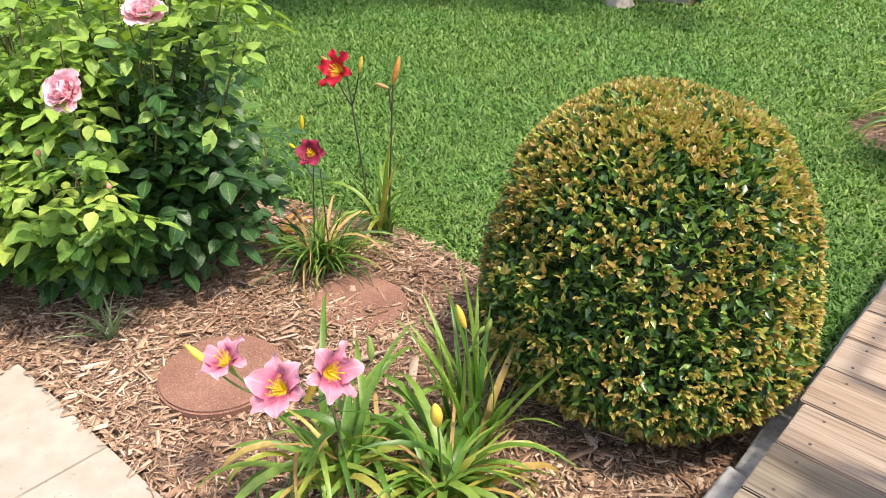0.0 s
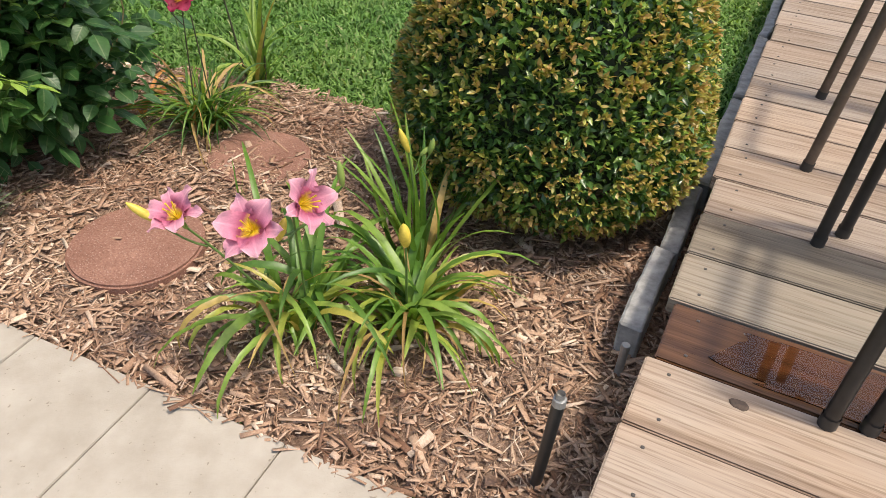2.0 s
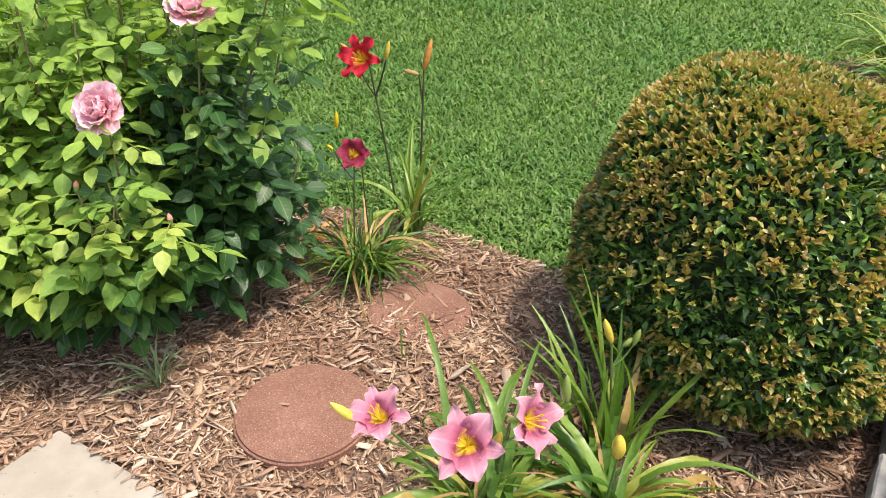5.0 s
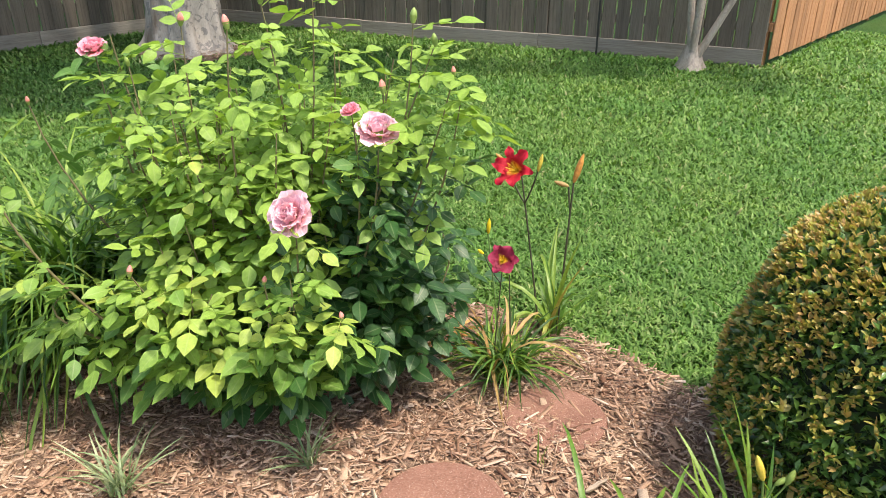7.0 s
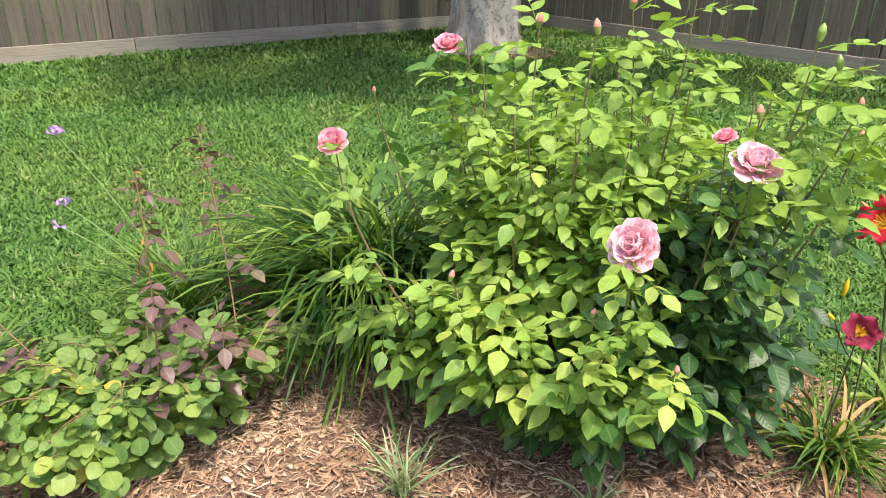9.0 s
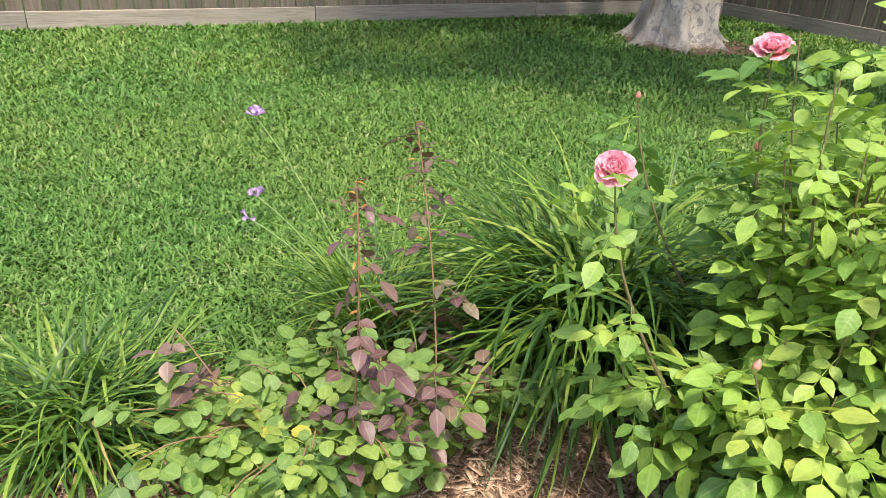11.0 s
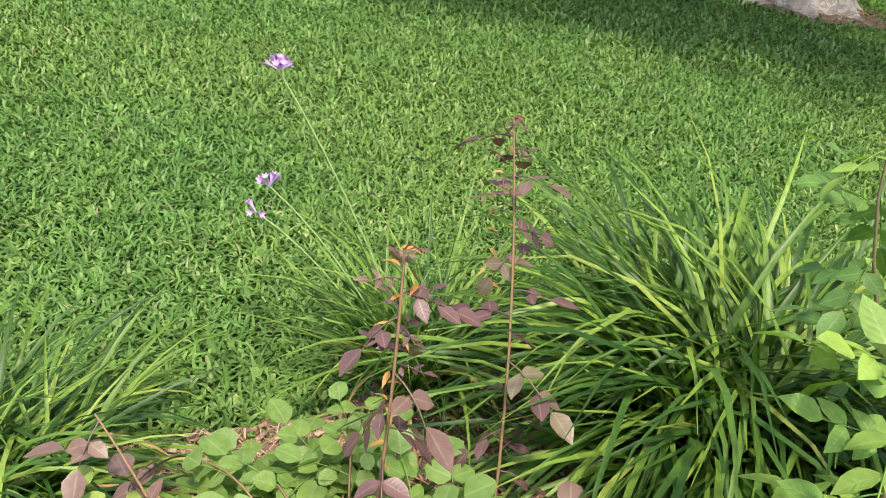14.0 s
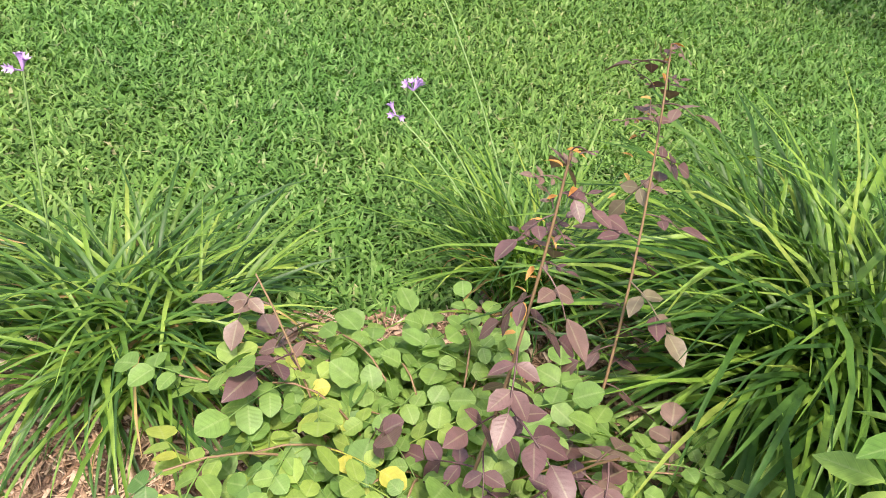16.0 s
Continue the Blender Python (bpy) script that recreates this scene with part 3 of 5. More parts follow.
def lawn():
    """Bent grass blades scattered over the lawn, finer and denser where the walk passes."""
    patio_poly = [tuple((CORNER + E_DIR * a - N_DIR * b)[:2]) for a, b in ((-0.02, -0.02), (3, -0.02), (3, 4), (-0.02, 4))]
    deck_poly = [deck_xy(-2, -0.06), deck_xy(5.3, -0.06), deck_xy(5.3, 3), deck_xy(-2, 3)]
    parts_v, parts_f = [], []
    total = 0
    zones = ((0.0, 3.2, 10300, 1.17), (3.2, 4.8, 6600, 1.37), (4.8, 7.0, 2700, 1.9), (7.0, 11.0, 1000, 2.7))
    centre = np.array([-0.9, 0.7])
    for r0, r1, dens, wide in zones:
        box_area = (2 * r1) ** 2
        n = int(box_area * dens)
        x = rng.uniform(centre[0] - r1, centre[0] + r1, n)
        y = rng.uniform(centre[1] - r1, centre[1] + r1, n)
        d = np.hypot(x - centre[0], y - centre[1])
        turn = np.degrees(np.arctan2(x - centre[0], y - centre[1]))
        ok = (d >= r0) & (d < r1) & (turn > -118) & (turn < np.where(d < 4.5, 84, 46)) & ~((turn < -100) & (d > 5))
        ok &= ~inside(x + rng.normal(0, 0.03, n), y + rng.normal(0, 0.03, n), BED)
        ok &= ~inside(x, y, patio_poly) & ~inside(x, y, deck_poly) & ~inside(x, y, FARBED) & ~(inside(x, y, LITTER) & (rng.random(n) < 0.7))
        ok &= (x > WEST(y) + 0.02) & (y < NORTH(x) - 0.02)
        x, y, d = x[ok], y[ok], d[ok]
        n = len(x)
        patch = np.array([noise.noise(Vector((a * 0.9, b * 0.9, 2.0))) for a, b in zip(x[::8], y[::8])]).repeat(8)[:n]
        L = rng.uniform(0.026, 0.058, n) * (1 + 0.35 * patch) * wide**0.35
        W = rng.uniform(0.0025, 0.0048, n) * wide
        az = rng.uniform(0, 2 * np.pi, n)
        lean = rng.uniform(0.65, 2.1, n)
        dx, dy = np.cos(az), np.sin(az)
        px, py = -dy * W, dx * W
        base = np.stack([x, y, np.full(n, -0.035)], -1)
        side = np.stack([px, py, 0 * px], -1)
        h1, o1 = L * 0.55 * np.cos(lean * 0.5), L * 0.55 * np.sin(lean * 0.5)
        mid = base + np.stack([dx * o1, dy * o1, h1], -1)
        h2, o2 = L * 0.45 * np.cos(lean * 1.25), L * 0.45 * np.sin(lean * 1.25)
        tip = mid + np.stack([dx * o2, dy * o2, h2], -1)
        v = np.stack([base - side, base + side, mid + side * 0.95, mid - side * 0.95, tip + side * 0.2, tip - side * 0.2], 1)
        i = total + np.arange(n)[:, None] * 6
        parts_v.append(v.reshape(-1, 3))
        parts_f += [np.concatenate([i, i + 1, i + 2, i + 3], 1), np.concatenate([i + 3, i + 2, i + 4, i + 5], 1)]
        total += n * 6
    me = mesh_of("grass", np.concatenate(parts_v), np.concatenate(parts_f), M_BLADE)
    tagged(put("grass", me), "dense mown green lawn grass with paler patches", "grass", kind="stuff")


def chips():
    """Loose shredded wood chips lying criss-cross over the beds."""
    vs, total = [], 0
    cube_f = np.array([[7, 6, 5, 4], [0, 4, 5, 1], [1, 5, 6, 2], [2, 6, 7, 3], [3, 7, 4, 0]])
    for poly, n in ((BED, 108000), (FARBED, 3500), (LITTER, 2600)):
        a = np.array(poly)
        x = rng.uniform(a[:, 0].min(), a[:, 0].max(), n)
        y = rng.uniform(a[:, 1].min(), a[:, 1].max(), n)
        ok = inside(x, y, poly)
        x, y = x[ok], y[ok]
        n = len(x)
        L = rng.gamma(2.0, 0.0125, n).clip(0.008, 0.1)
        W = (rng.gamma(2.0, 0.003, n)).clip(0.0016, 0.02) * (0.7 + 8 * L).clip(0.7, 1.3)
        T = rng.uniform(0.0006, 0.002, n)
        big = rng.random(n) < 0.015
        L[big] *= 1.6
        W[big] *= 1.7
        az, pit, rol = rng.uniform(0, 2 * np.pi, n), rng.normal(0, 0.14, n), rng.normal(0, 0.3, n)
        z = np.array([bed_z(p, q) for p, q in zip(x, y)]) + 0.003 + np.abs(rng.normal(0, 0.006, n))
        ex = np.stack([np.cos(az) * np.cos(pit), np.sin(az) * np.cos(pit), np.sin(pit)], -1)
        lev = np.stack([-np.sin(az), np.cos(az), 0 * az], -1)
        upv = np.cross(ex, lev)
        ey = lev * np.cos(rol)[:, None] + upv * np.sin(rol)[:, None]
        ez = np.cross(ex, ey)
        c = np.stack([x, y, z], -1)
        ends = rng.uniform(0.35, 1.0, (n, 2))
        cor = []
        for sz in (-1, 1):
            for sx, sy in ((-1, -1), (1, -1), (1, 1), (-1, 1)):
                k = ends[:, 0] if sx < 0 else ends[:, 1]
                cor.append(c + ex * (L * 0.5 * sx)[:, None] + ey * (W * 0.5 * sy * k)[:, None] + ez * (T * 0.5 * sz)[:, None])
        vs.append((np.stack(cor, 1).reshape(-1, 3), n))
    v = np.concatenate([q for q, _ in vs])
    n = sum(k for _, k in vs)
    f = (np.arange(n)[:, None, None] * 8 + cube_f[None, ::1, ::-1]).reshape(-1, 4)
    me = mesh_of("wood_chips", v, f, M_CHIP)
    tagged(put("wood_chips", me), "loose shredded brown and tan wood chips", "mulch", kind="stuff")


# ---- fences ----
W0, W1 = (-8.2, 2.2), (-5.75, 9.7)
N0, N1 = (-5.75, 9.7), (1.2, 8.15)


def WEST(y):
    return W0[0] + (y - W0[1]) * (W1[0] - W0[0]) / (W1[1] - W0[1])


def NORTH(x):
    return np.where(x < 1.2, N0[1] + (x - N0[0]) * (N1[1] - N0[1]) / (N1[0] - N0[0]), N1[1] + (x - 1.2) * 2.15)


def fence(name, a, b, mat, rot_mat, label, height=1.85, lift=0.13, face=1):
    """A board fence from a to b: pickets side by side above a rot board, posts and rails behind."""
    a, b = Vector((*a, 0)), Vector((*b, 0))
    d = (b - a)
    length = d.length
    ang = math.atan2(d.y, d.x)
    f = thing(name, (a.x, a.y, 0), label, "fence", kind="structure", rz=math.degrees(ang))
    rnd = random.Random(name)
    base = box("picket", 0.147, 0.017, height, mat, 0.006, (0, 0, height / 2))
    n = int(length / 0.15)
    for i in range(n):
        m = pose((i + 0.5) * length / n, rnd.uniform(-0.009, 0.009), lift + rnd.uniform(-0.006, 0.004), 0, 0, rnd.uniform(-1.2, 1.2))
        put("picket", base, f, m @ Matrix.Diagonal(((length / n - rnd.uniform(0.006, 0.013)) / 0.147, 1, 1, 1)))
    if rot_mat:
        k = max(1, round(length / 2.4))
        for i in range(k):
            L = length / k
            put("rot_board", box("rot_board", L - 0.006, 0.034, 0.16, rot_mat, 0.004, (0, 0, 0.055)), f, pose((i + 0.5) * L, -0.012 * face, rnd.uniform(-0.006, 0.006)))
    for i, z in enumerate((0.35, 1.0, 1.7)):
        put("rail", box("rail", length, 0.038, 0.088, mat, 0.004), f, pose(length / 2, 0.034 * face, z))
    for i in range(int(length / 2.4) + 1):
        put("post", box("post", 0.089, 0.089, height + 0.4, mat, 0.004), f, pose(min(length - 0.05, 0.05 + i * 2.4), 0.1 * face, height / 2 - 0.1))
    return f


fence("fence_west", W0, W1, M_FENCE, M_ROT, "weathered grey wooden board fence along the lawn", face=1)
fence("fence_west_2", (-10.0, -3.4), W0, M_FENCE, M_ROT, "weathered grey wooden board fence along the lawn", face=1)
fence("fence_north", N0, N1, M_FENCE, M_ROT, "weathered grey wooden board fence behind the tree", face=1)
fence("fence_cedar", (1.26, 8.17), (4.6, 15.4), M_CEDAR, None, "new reddish cedar board fence beside grass", lift=0.04, face=1)
fence("fence_far", (4.6, 15.5), (16.0, 12.0), M_FENCE, M_ROT, "weathered grey wooden board fence far off", face=1)


# ---- deck ----
def deck():
    d = thing("deck", (DECK0.x, DECK0.y, 0), "raised weathered pine plank deck walkway", "deck", kind="structure", rz=math.degrees(math.atan2(V_DIR.y, V_DIR.x)))
    rnd = random.Random(5)
    width = 1.9
    # local x runs along the boards, local y along the walkway
    boards = [bm_board(width, PITCH - 0.004, m) for m in (M_DECK, M_DECKGREY, M_WET)]
    nail = box("nail", 0.006, 0.006, 0.003, M_NAIL, 0.0012)
    for i in range(-2, 32):
        y = (i + 0.5) * PITCH
        kind = 2 if i == 0 else (1 if i in (1, 2) else 0)
        drop = 0.002 if i == 0 else 0.0
        jut = rnd.uniform(-0.006, 0.006) + (0.012 if i == 0 else 0)
        b = put("plank", boards[kind], d, pose(jut, y, DECK_Z - drop + rnd.uniform(-0.001, 0.001), rnd.uniform(-0.3, 0.3), 0, rnd.uniform(-0.15, 0.15)))
        for x in (0.05, 0.46, 0.9, 1.35):
            for dy in (-0.045, 0.045):
                put("nail", nail, b, pose(x + rnd.uniform(-0.006, 0.006), dy + rnd.uniform(-0.006, 0.006), 0.0005))
    r2 = random.Random(11)
    for x, y in ((0.16, -0.24), (0.83, 2.45), (1.1, 5.3), (0.4, 8.6), (0.62, 11.4), (1.3, 3.6)):
        knot = bmesh.new()
        bmesh.ops.create_cone(knot, cap_ends=True, segments=14, radius1=0.011, radius2=0.0095, depth=0.0016)
        for v in knot.verts:
            v.co.x *= 1.5 + 0.3 * noise.noise(v.co * 130 + Vector((x, y, 0)))
            v.co.y *= 1.0 + 0.4 * noise.noise(v.co * 110 + Vector((y, x, 3)))
        put("knot", bm_mesh("knot", knot, M_KNOT), d, pose(x, y * PITCH, DECK_Z + 0.0006, 0, 0, r2.uniform(-20, 20)))
    put("step_tread", bm_board(width - 0.02, 0.28, M_DECK), d, pose(0.02, -2 * PITCH - 0.15, 0.15))
    bm = bmesh.new()
    ring = []
    for k in range(72):
        a = 2 * math.pi * k / 72
        w = 1 + 0.12 * noise.noise(Vector((math.cos(a) * 2.7, math.sin(a) * 2.7, 4.0)))
        ring.append(bm.verts.new((0.7 + 0.56 * w * math.copysign(abs(math.cos(a)) ** 0.25, math.cos(a)), 0.062 * min(1.05, w) * math.copysign(abs(math.sin(a)) ** 0.35, math.sin(a)), 0)))
    top = bm.faces.new(ring)
    low = bmesh.ops.extrude_face_region(bm, geom=[top])
    bmesh.ops.translate(bm, vec=(0, 0, 0.0018), verts=[q for q in low["geom"] if isinstance(q, bmesh.types.BMVert)])
    water = Mat("rain_water", 0.02)
    water.b.inputs["Transmission Weight"].default_value = 1.0
    water.b.inputs["IOR"].default_value = 1.33
    water.colour((0.55, 0.45, 0.36))
    pud = put("puddle", bm_mesh("puddle", bm, water.m), d, pose(0, 0.5 * PITCH, DECK_Z - 0.0015))
    pud.visible_shadow = False
    for x, z in ((0.035, 0.15), (0.9, 0.15), (1.8, 0.15)):
        put("joist", box("joist", 0.038, 34 * PITCH - 0.06, 0.19, M_DECKGREY, 0.003), d, pose(x + 0.02, 15 * PITCH, DECK_Z - 0.038 - 0.1))
    for i in range(6):
        put("post", box("post", 0.089, 0.089, 0.3, M_DECKGREY, 0.003), d, pose(0.14, -0.2 + i * 1.0, 0.08))
    return d


def bm_board(length, width, mat):
    bm = bmesh.new()
    bmesh.ops.create_cube(bm, size=1.0)
    bmesh.ops.scale(bm, vec=(length, width, 0.036), verts=bm.verts)
    bmesh.ops.translate(bm, vec=(length / 2, 0, -0.018), verts=bm.verts)
    bmesh.ops.bevel(bm, geom=bm.edges[:], offset=0.003, segments=2, affect="EDGES")
    return bm_mesh("plank", bm, mat)


deck()


# ---- edging stones, stepping stones, pipes ----
def edging(s0, s1, w, height, wide, group):
    L = s1 - s0
    bm = bmesh.new()
    bmesh.ops.create_cube(bm, size=1.0)
    bmesh.ops.scale(bm, vec=(wide, L - 0.006, height + 0.06), verts=bm.verts)
    bmesh.ops.subdivide_edges(bm, edges=[e for e in bm.edges if abs((e.verts[0].co - e.verts[1].co).y) > L * 0.5], cuts=14)
    bmesh.ops.bevel(bm, geom=[e for e in bm.edges if e.is_manifold and e.calc_face_angle(0) > 0.5], offset=0.005, segments=1, affect="EDGES")
    for v in bm.verts:
        v.co += Vector((noise.noise(v.co * 9 + Vector((L, 0, s0))), noise.noise(v.co * 8 + Vector((5, 0, s0))), noise.noise(v.co * 10 + Vector((0, 9, s0))))) * 0.008
        v.co += Vector((noise.noise(v.co * 60), noise.noise(v.co * 55 + Vector((3, 0, 0))), noise.noise(v.co * 65))) * 0.0022
        v.co.z += (height + 0.06) / 2 - 0.06
    x, y = deck_xy((s0 + s1) / 2, w)
    ob = put("edging_stone", bm_mesh("edging_stone", bm, M_EDGING, False))
    ob.matrix_basis = pose(x, y, 0.0, 0, 0, math.degrees(math.atan2(V_DIR.y, V_DIR.x)))
    tagged(ob, "rough grey concrete edging stone between mulch and deck", "edging stone", group)


edging(0.235, 0.54, -0.054, 0.1, 0.05, "edging stones along the deck")
edging(0.54, 0.86, -0.046, 0.103, 0.045, "edging stones along the deck")
for k in range(6):
    edging(0.88 + k * 0.6, 1.47 + k * 0.6, -0.03, 0.1, 0.04, "edging stones along the deck")


def stepping_stone(x, y, z, r, turn, buried):
    bm = bmesh.new()
    bmesh.ops.create_cone(bm, cap_ends=True, segments=40, radius1=r, radius2=r, depth=0.045)
    bmesh.ops.bevel(bm, geom=[e for e in bm.edges if e.verts[0].co.z > 0 and e.verts[1].co.z > 0], offset=0.006, segments=2, affect="EDGES")
    for v in bm.verts:
        k = 1 + 0.025 * noise.noise(Vector((v.co.x * 7, v.co.y * 7, turn)))
        v.co.x *= k
        v.co.y *= k
    ob = put("stepping_stone", bm_mesh("stepping_stone", bm, M_STONE))
    ob.matrix_basis = pose(x, y, z, 1.0, -1.0, turn)
    return tagged(ob, "round red aggregate stepping stone " + ("half buried in mulch" if buried else "set into mulch"), "stepping stone", "stepping stones")


stepping_stone(-0.362, 1.505, 0.006, 0.163, 20, False)
stepping_stone(-0.14, 1.952, -0.015, 0.152, 70, True)


def pipe(x, y, height, r, mat, lean, label, cap):
    p = thing("sprinkler_riser", (x, y, 0), label, "pipe")
    stem("pipe", (0, 0, -0.03), (*lean, height), r, r, mat, p, sides=10, n=3)
    cap_bm = bmesh.new()
    bmesh.ops.create_cone(cap_bm, cap_ends=True, segments=8, radius1=r * 1.15, radius2=r * 1.05, depth=r * 1.5)
    bmesh.ops.bevel(cap_bm, geom=cap_bm.edges[:], offset=r * 0.12, segments=1, affect="EDGES")
    put("cap", bm_mesh("cap", cap_bm, M_GALV), p, pose(*lean, height))
    v, f = tube_arrays([(lean[0], lean[1], height), (lean[0], lean[1], height + r * cap)], [r * 0.75, r * 0.7], 8)
    put("nozzle", mesh_of("nozzle", v, f, M_GALV, smooth=True), p)


pipe(0.535, 0.846, 0.275, 0.0105, M_BLACKPVC, (-0.002, -0.045), "black plastic sprinkler riser with a metal tip in mulch", 1.8)
x, y = deck_xy(0.185, -0.05)
pipe(x, y, 0.085, 0.009, M_GALV, (0.002, 0.002), "short grey metal stub pipe beside the edging stone", 0.6)


# ---- patio chairs ----
def chair(name, feet, top, mat, label):
    """A metal garden chair: four splayed tube legs under a round-edged seat and a bent back frame."""
    cx, cy = sum(f[0] for f in feet) / 4, sum(f[1] for f in feet) / 4
    c = thing(name, (cx, cy, DECK_Z), label, "chair", "patio chairs on the deck")
    seat_z = 0.43
    tops = []
    for fx, fy in feet:
        a = Vector((fx - cx, fy - cy, 0.0))
        b = Vector((a.x * 0.96 + top[0], a.y * 0.96 + top[1], seat_z))
        tops.append(b)
        leg = stem("leg", a, b, 0.0125, 0.0125, mat, c, sides=10, n=4)
        v, f = tube_arrays([a + Vector((0, 0, -0.001)), a + (b - a) * 0.05], [0.0145, 0.0145], 10)
        put("rubber_foot", mesh_of("rubber_foot", v, f, M_BLACKPVC, smooth=True), leg)
    mid = sum(tops, Vector()) / 4
    ang = math.atan2(tops[1].y - tops[0].y, tops[1].x - tops[0].x)
    corners = [mid + Matrix.Rotation(ang, 3, "Z") @ Vector((sx * 0.21, sy * 0.2, 0.01)) for sx, sy in ((-1, -1), (1, -1), (1, 1), (-1, 1))]
    for k in range(4):
        stem("seat_rail", corners[k], corners[(k + 1) % 4], 0.0125, 0.0125, mat, c, sides=10, n=3)
    for sg in (-1, 1):
        o = Matrix.Rotation(ang, 3, "Z") @ Vector((sg * 0.2, 0.21, 0.0))
        stem("back_post", mid + o, mid + o + Vector((o.x * 0.1, o.y * 0.3, 0.45)), 0.0125, 0.0125, mat, c, sides=10, n=4)
    for k in range(4):
        o0, o1 = (Matrix.Rotation(ang, 3, "Z") @ Vector((sg * 0.2, 0.22 + 0.012 * k, 0.12 + 0.1 * k)) for sg in (-1, 1))
        stem("back_rail", mid + o0, mid + o1, 0.009, 0.009, mat, c, sides=8, n=3)
    return c


def feet_from(ax, ay, bx, by, wide):
    side = Vector((V_DIR.x, V_DIR.y)) * wide
    return [(ax, ay), (ax + side.x, ay + side.y), (bx + side.x, by + side.y), (bx, by)]


chair("patio_chair", feet_from(0.941, 0.762, 1.131, 1.214, 0.45), (0.0, 0.0), M_BLACKMETAL, "black metal tube chair, one of two stacked on the deck")
chair("patio_chair", feet_from(1.002, 0.751, 1.198, 1.245, 0.45), (0.005, 0.0), M_BLACKMETAL, "black metal tube chair, stacked close to its twin")
chair("patio_chair", feet_from(1.234, 1.502, 1.444, 1.882, 0.45), (0.03, 0.0), M_BROWNMETAL, "brown metal tube chair standing on the deck planks")


# ---- trees ----
def trunk_mesh(name, rings, mat, lobes=7, rough=0.06, sides=40, folds=0):
    """rings: (z, radius, flare) from the ground up; flare gives the root lobes, folds the grooves that run up the bark."""
    rnd = random.Random(name + str(sides))
    creases = [(rnd.uniform(0, 2 * math.pi), rnd.uniform(0.05, 0.12), rnd.uniform(0.06, 0.17), rnd.uniform(0, 6)) for _ in range(folds)]
    v = []
    for z, r, fl in rings:
        for k in range(sides):
            a = 2 * math.pi * k / sides
            w = 1 + fl * max(0, math.cos(lobes * a + 0.6 * math.sin(2 * a))) ** 1.5 + rough * noise.noise(Vector((math.cos(a) * 2.2, math.sin(a) * 2.2, z * 1.6))) + rough * 0.5 * noise.noise(Vector((math.cos(a) * 6, math.sin(a) * 6, z * 5)))
            w += 0.05 * math.sin(4 * a + z)
            for at, wide, deep, ph in creases:
                d = (a - at - 0.12 * math.sin(z * 2.3 + ph) + math.pi) % (2 * math.pi) - math.pi
                w -= deep * math.exp(-(d / wide) ** 2) * (0.6 + 0.4 * math.sin(z * 4 + ph))
            v.append((r * w * math.cos(a), r * w * math.sin(a), z))
    n = len(rings)
    f = [(i * sides + k, i * sides + (k + 1) % sides, (i + 1) * sides + (k + 1) % sides, (i + 1) * sides + k) for i in range(n - 1) for k in range(sides)]
    return mesh_of(name, v, np.array(f), mat, smooth=True)


def crown_mesh(name, centres, leaf, per, mat, seed):
    """Leaves in many small uneven clumps."""
    r = np.random.default_rng(seed)
    v0, f0 = leaflet_arrays(leaf, leaf * 0.55, 0.3, 0.3, n=3)
    s = Soup()
    for cx, cy, cz, cr in centres:
        for _ in range(per):
            d = r.normal(0, 1, 3)
            d /= np.linalg.norm(d)
            p = np.array((cx, cy, cz)) + d * cr * r.uniform(0.3, 1.0) ** 0.5 * (1, 1, 0.7)
            s.add((v0 * r.uniform(0.7, 1.3)) @ rot(*r.uniform(0, 6.28, 3)).T + p, f0)
    return s.mesh(name, mat, False)


def big_tree():
    t = thing("tree", (*TREE, 0), "large tree with pale peeling bark and spreading roots", "tree")
    # the roots spread widely below knee height, then the trunk rises almost straight
    rings = [(z, 0.345 + 0.13 * math.exp(-(z + 0.05) / 0.08) - 0.02 * z, 0.1 + 0.32 * math.exp(-(z + 0.05) / 0.2)) for z in [-0.05 + 0.035 * k for k in range(24)] + [0.85 + 0.15 * k for k in range(11)]]
    put("trunk", trunk_mesh("trunk", rings, M_BARK, 7, 0.16, 160, 13), t)
    r = random.Random(3)
    centres = []
    for k in range(15):
        a = 2 * math.pi * k / 15 + r.uniform(-0.2, 0.2)
        L = (r.uniform(2.4, 4.0) + 2.9 * max(0, math.cos(a - 0.1))) * (0.85 if math.sin(a) < -0.3 else 1.0)
        end = (L * math.cos(a), L * math.sin(a), r.uniform(3.6, 5.6))
        stem("limb", (0.1 * math.cos(a), 0.1 * math.sin(a), 2.1), end, 0.13, 0.03, M_BARK, t, (0, 0, 0.4), 8, 8)
        for _ in range(13):
            centres.append((end[0] * r.uniform(0.35, 1.15) + r.uniform(-0.5, 0.5), end[1] * r.uniform(0.5, 1.15) + r.uniform(-0.5, 0.5), end[2] + r.uniform(-0.5, 0.9), r.uniform(0.35, 0.7)))
    put("crown", crown_mesh("crown", centres, 0.3, 55, M_CROWN, 4), t)


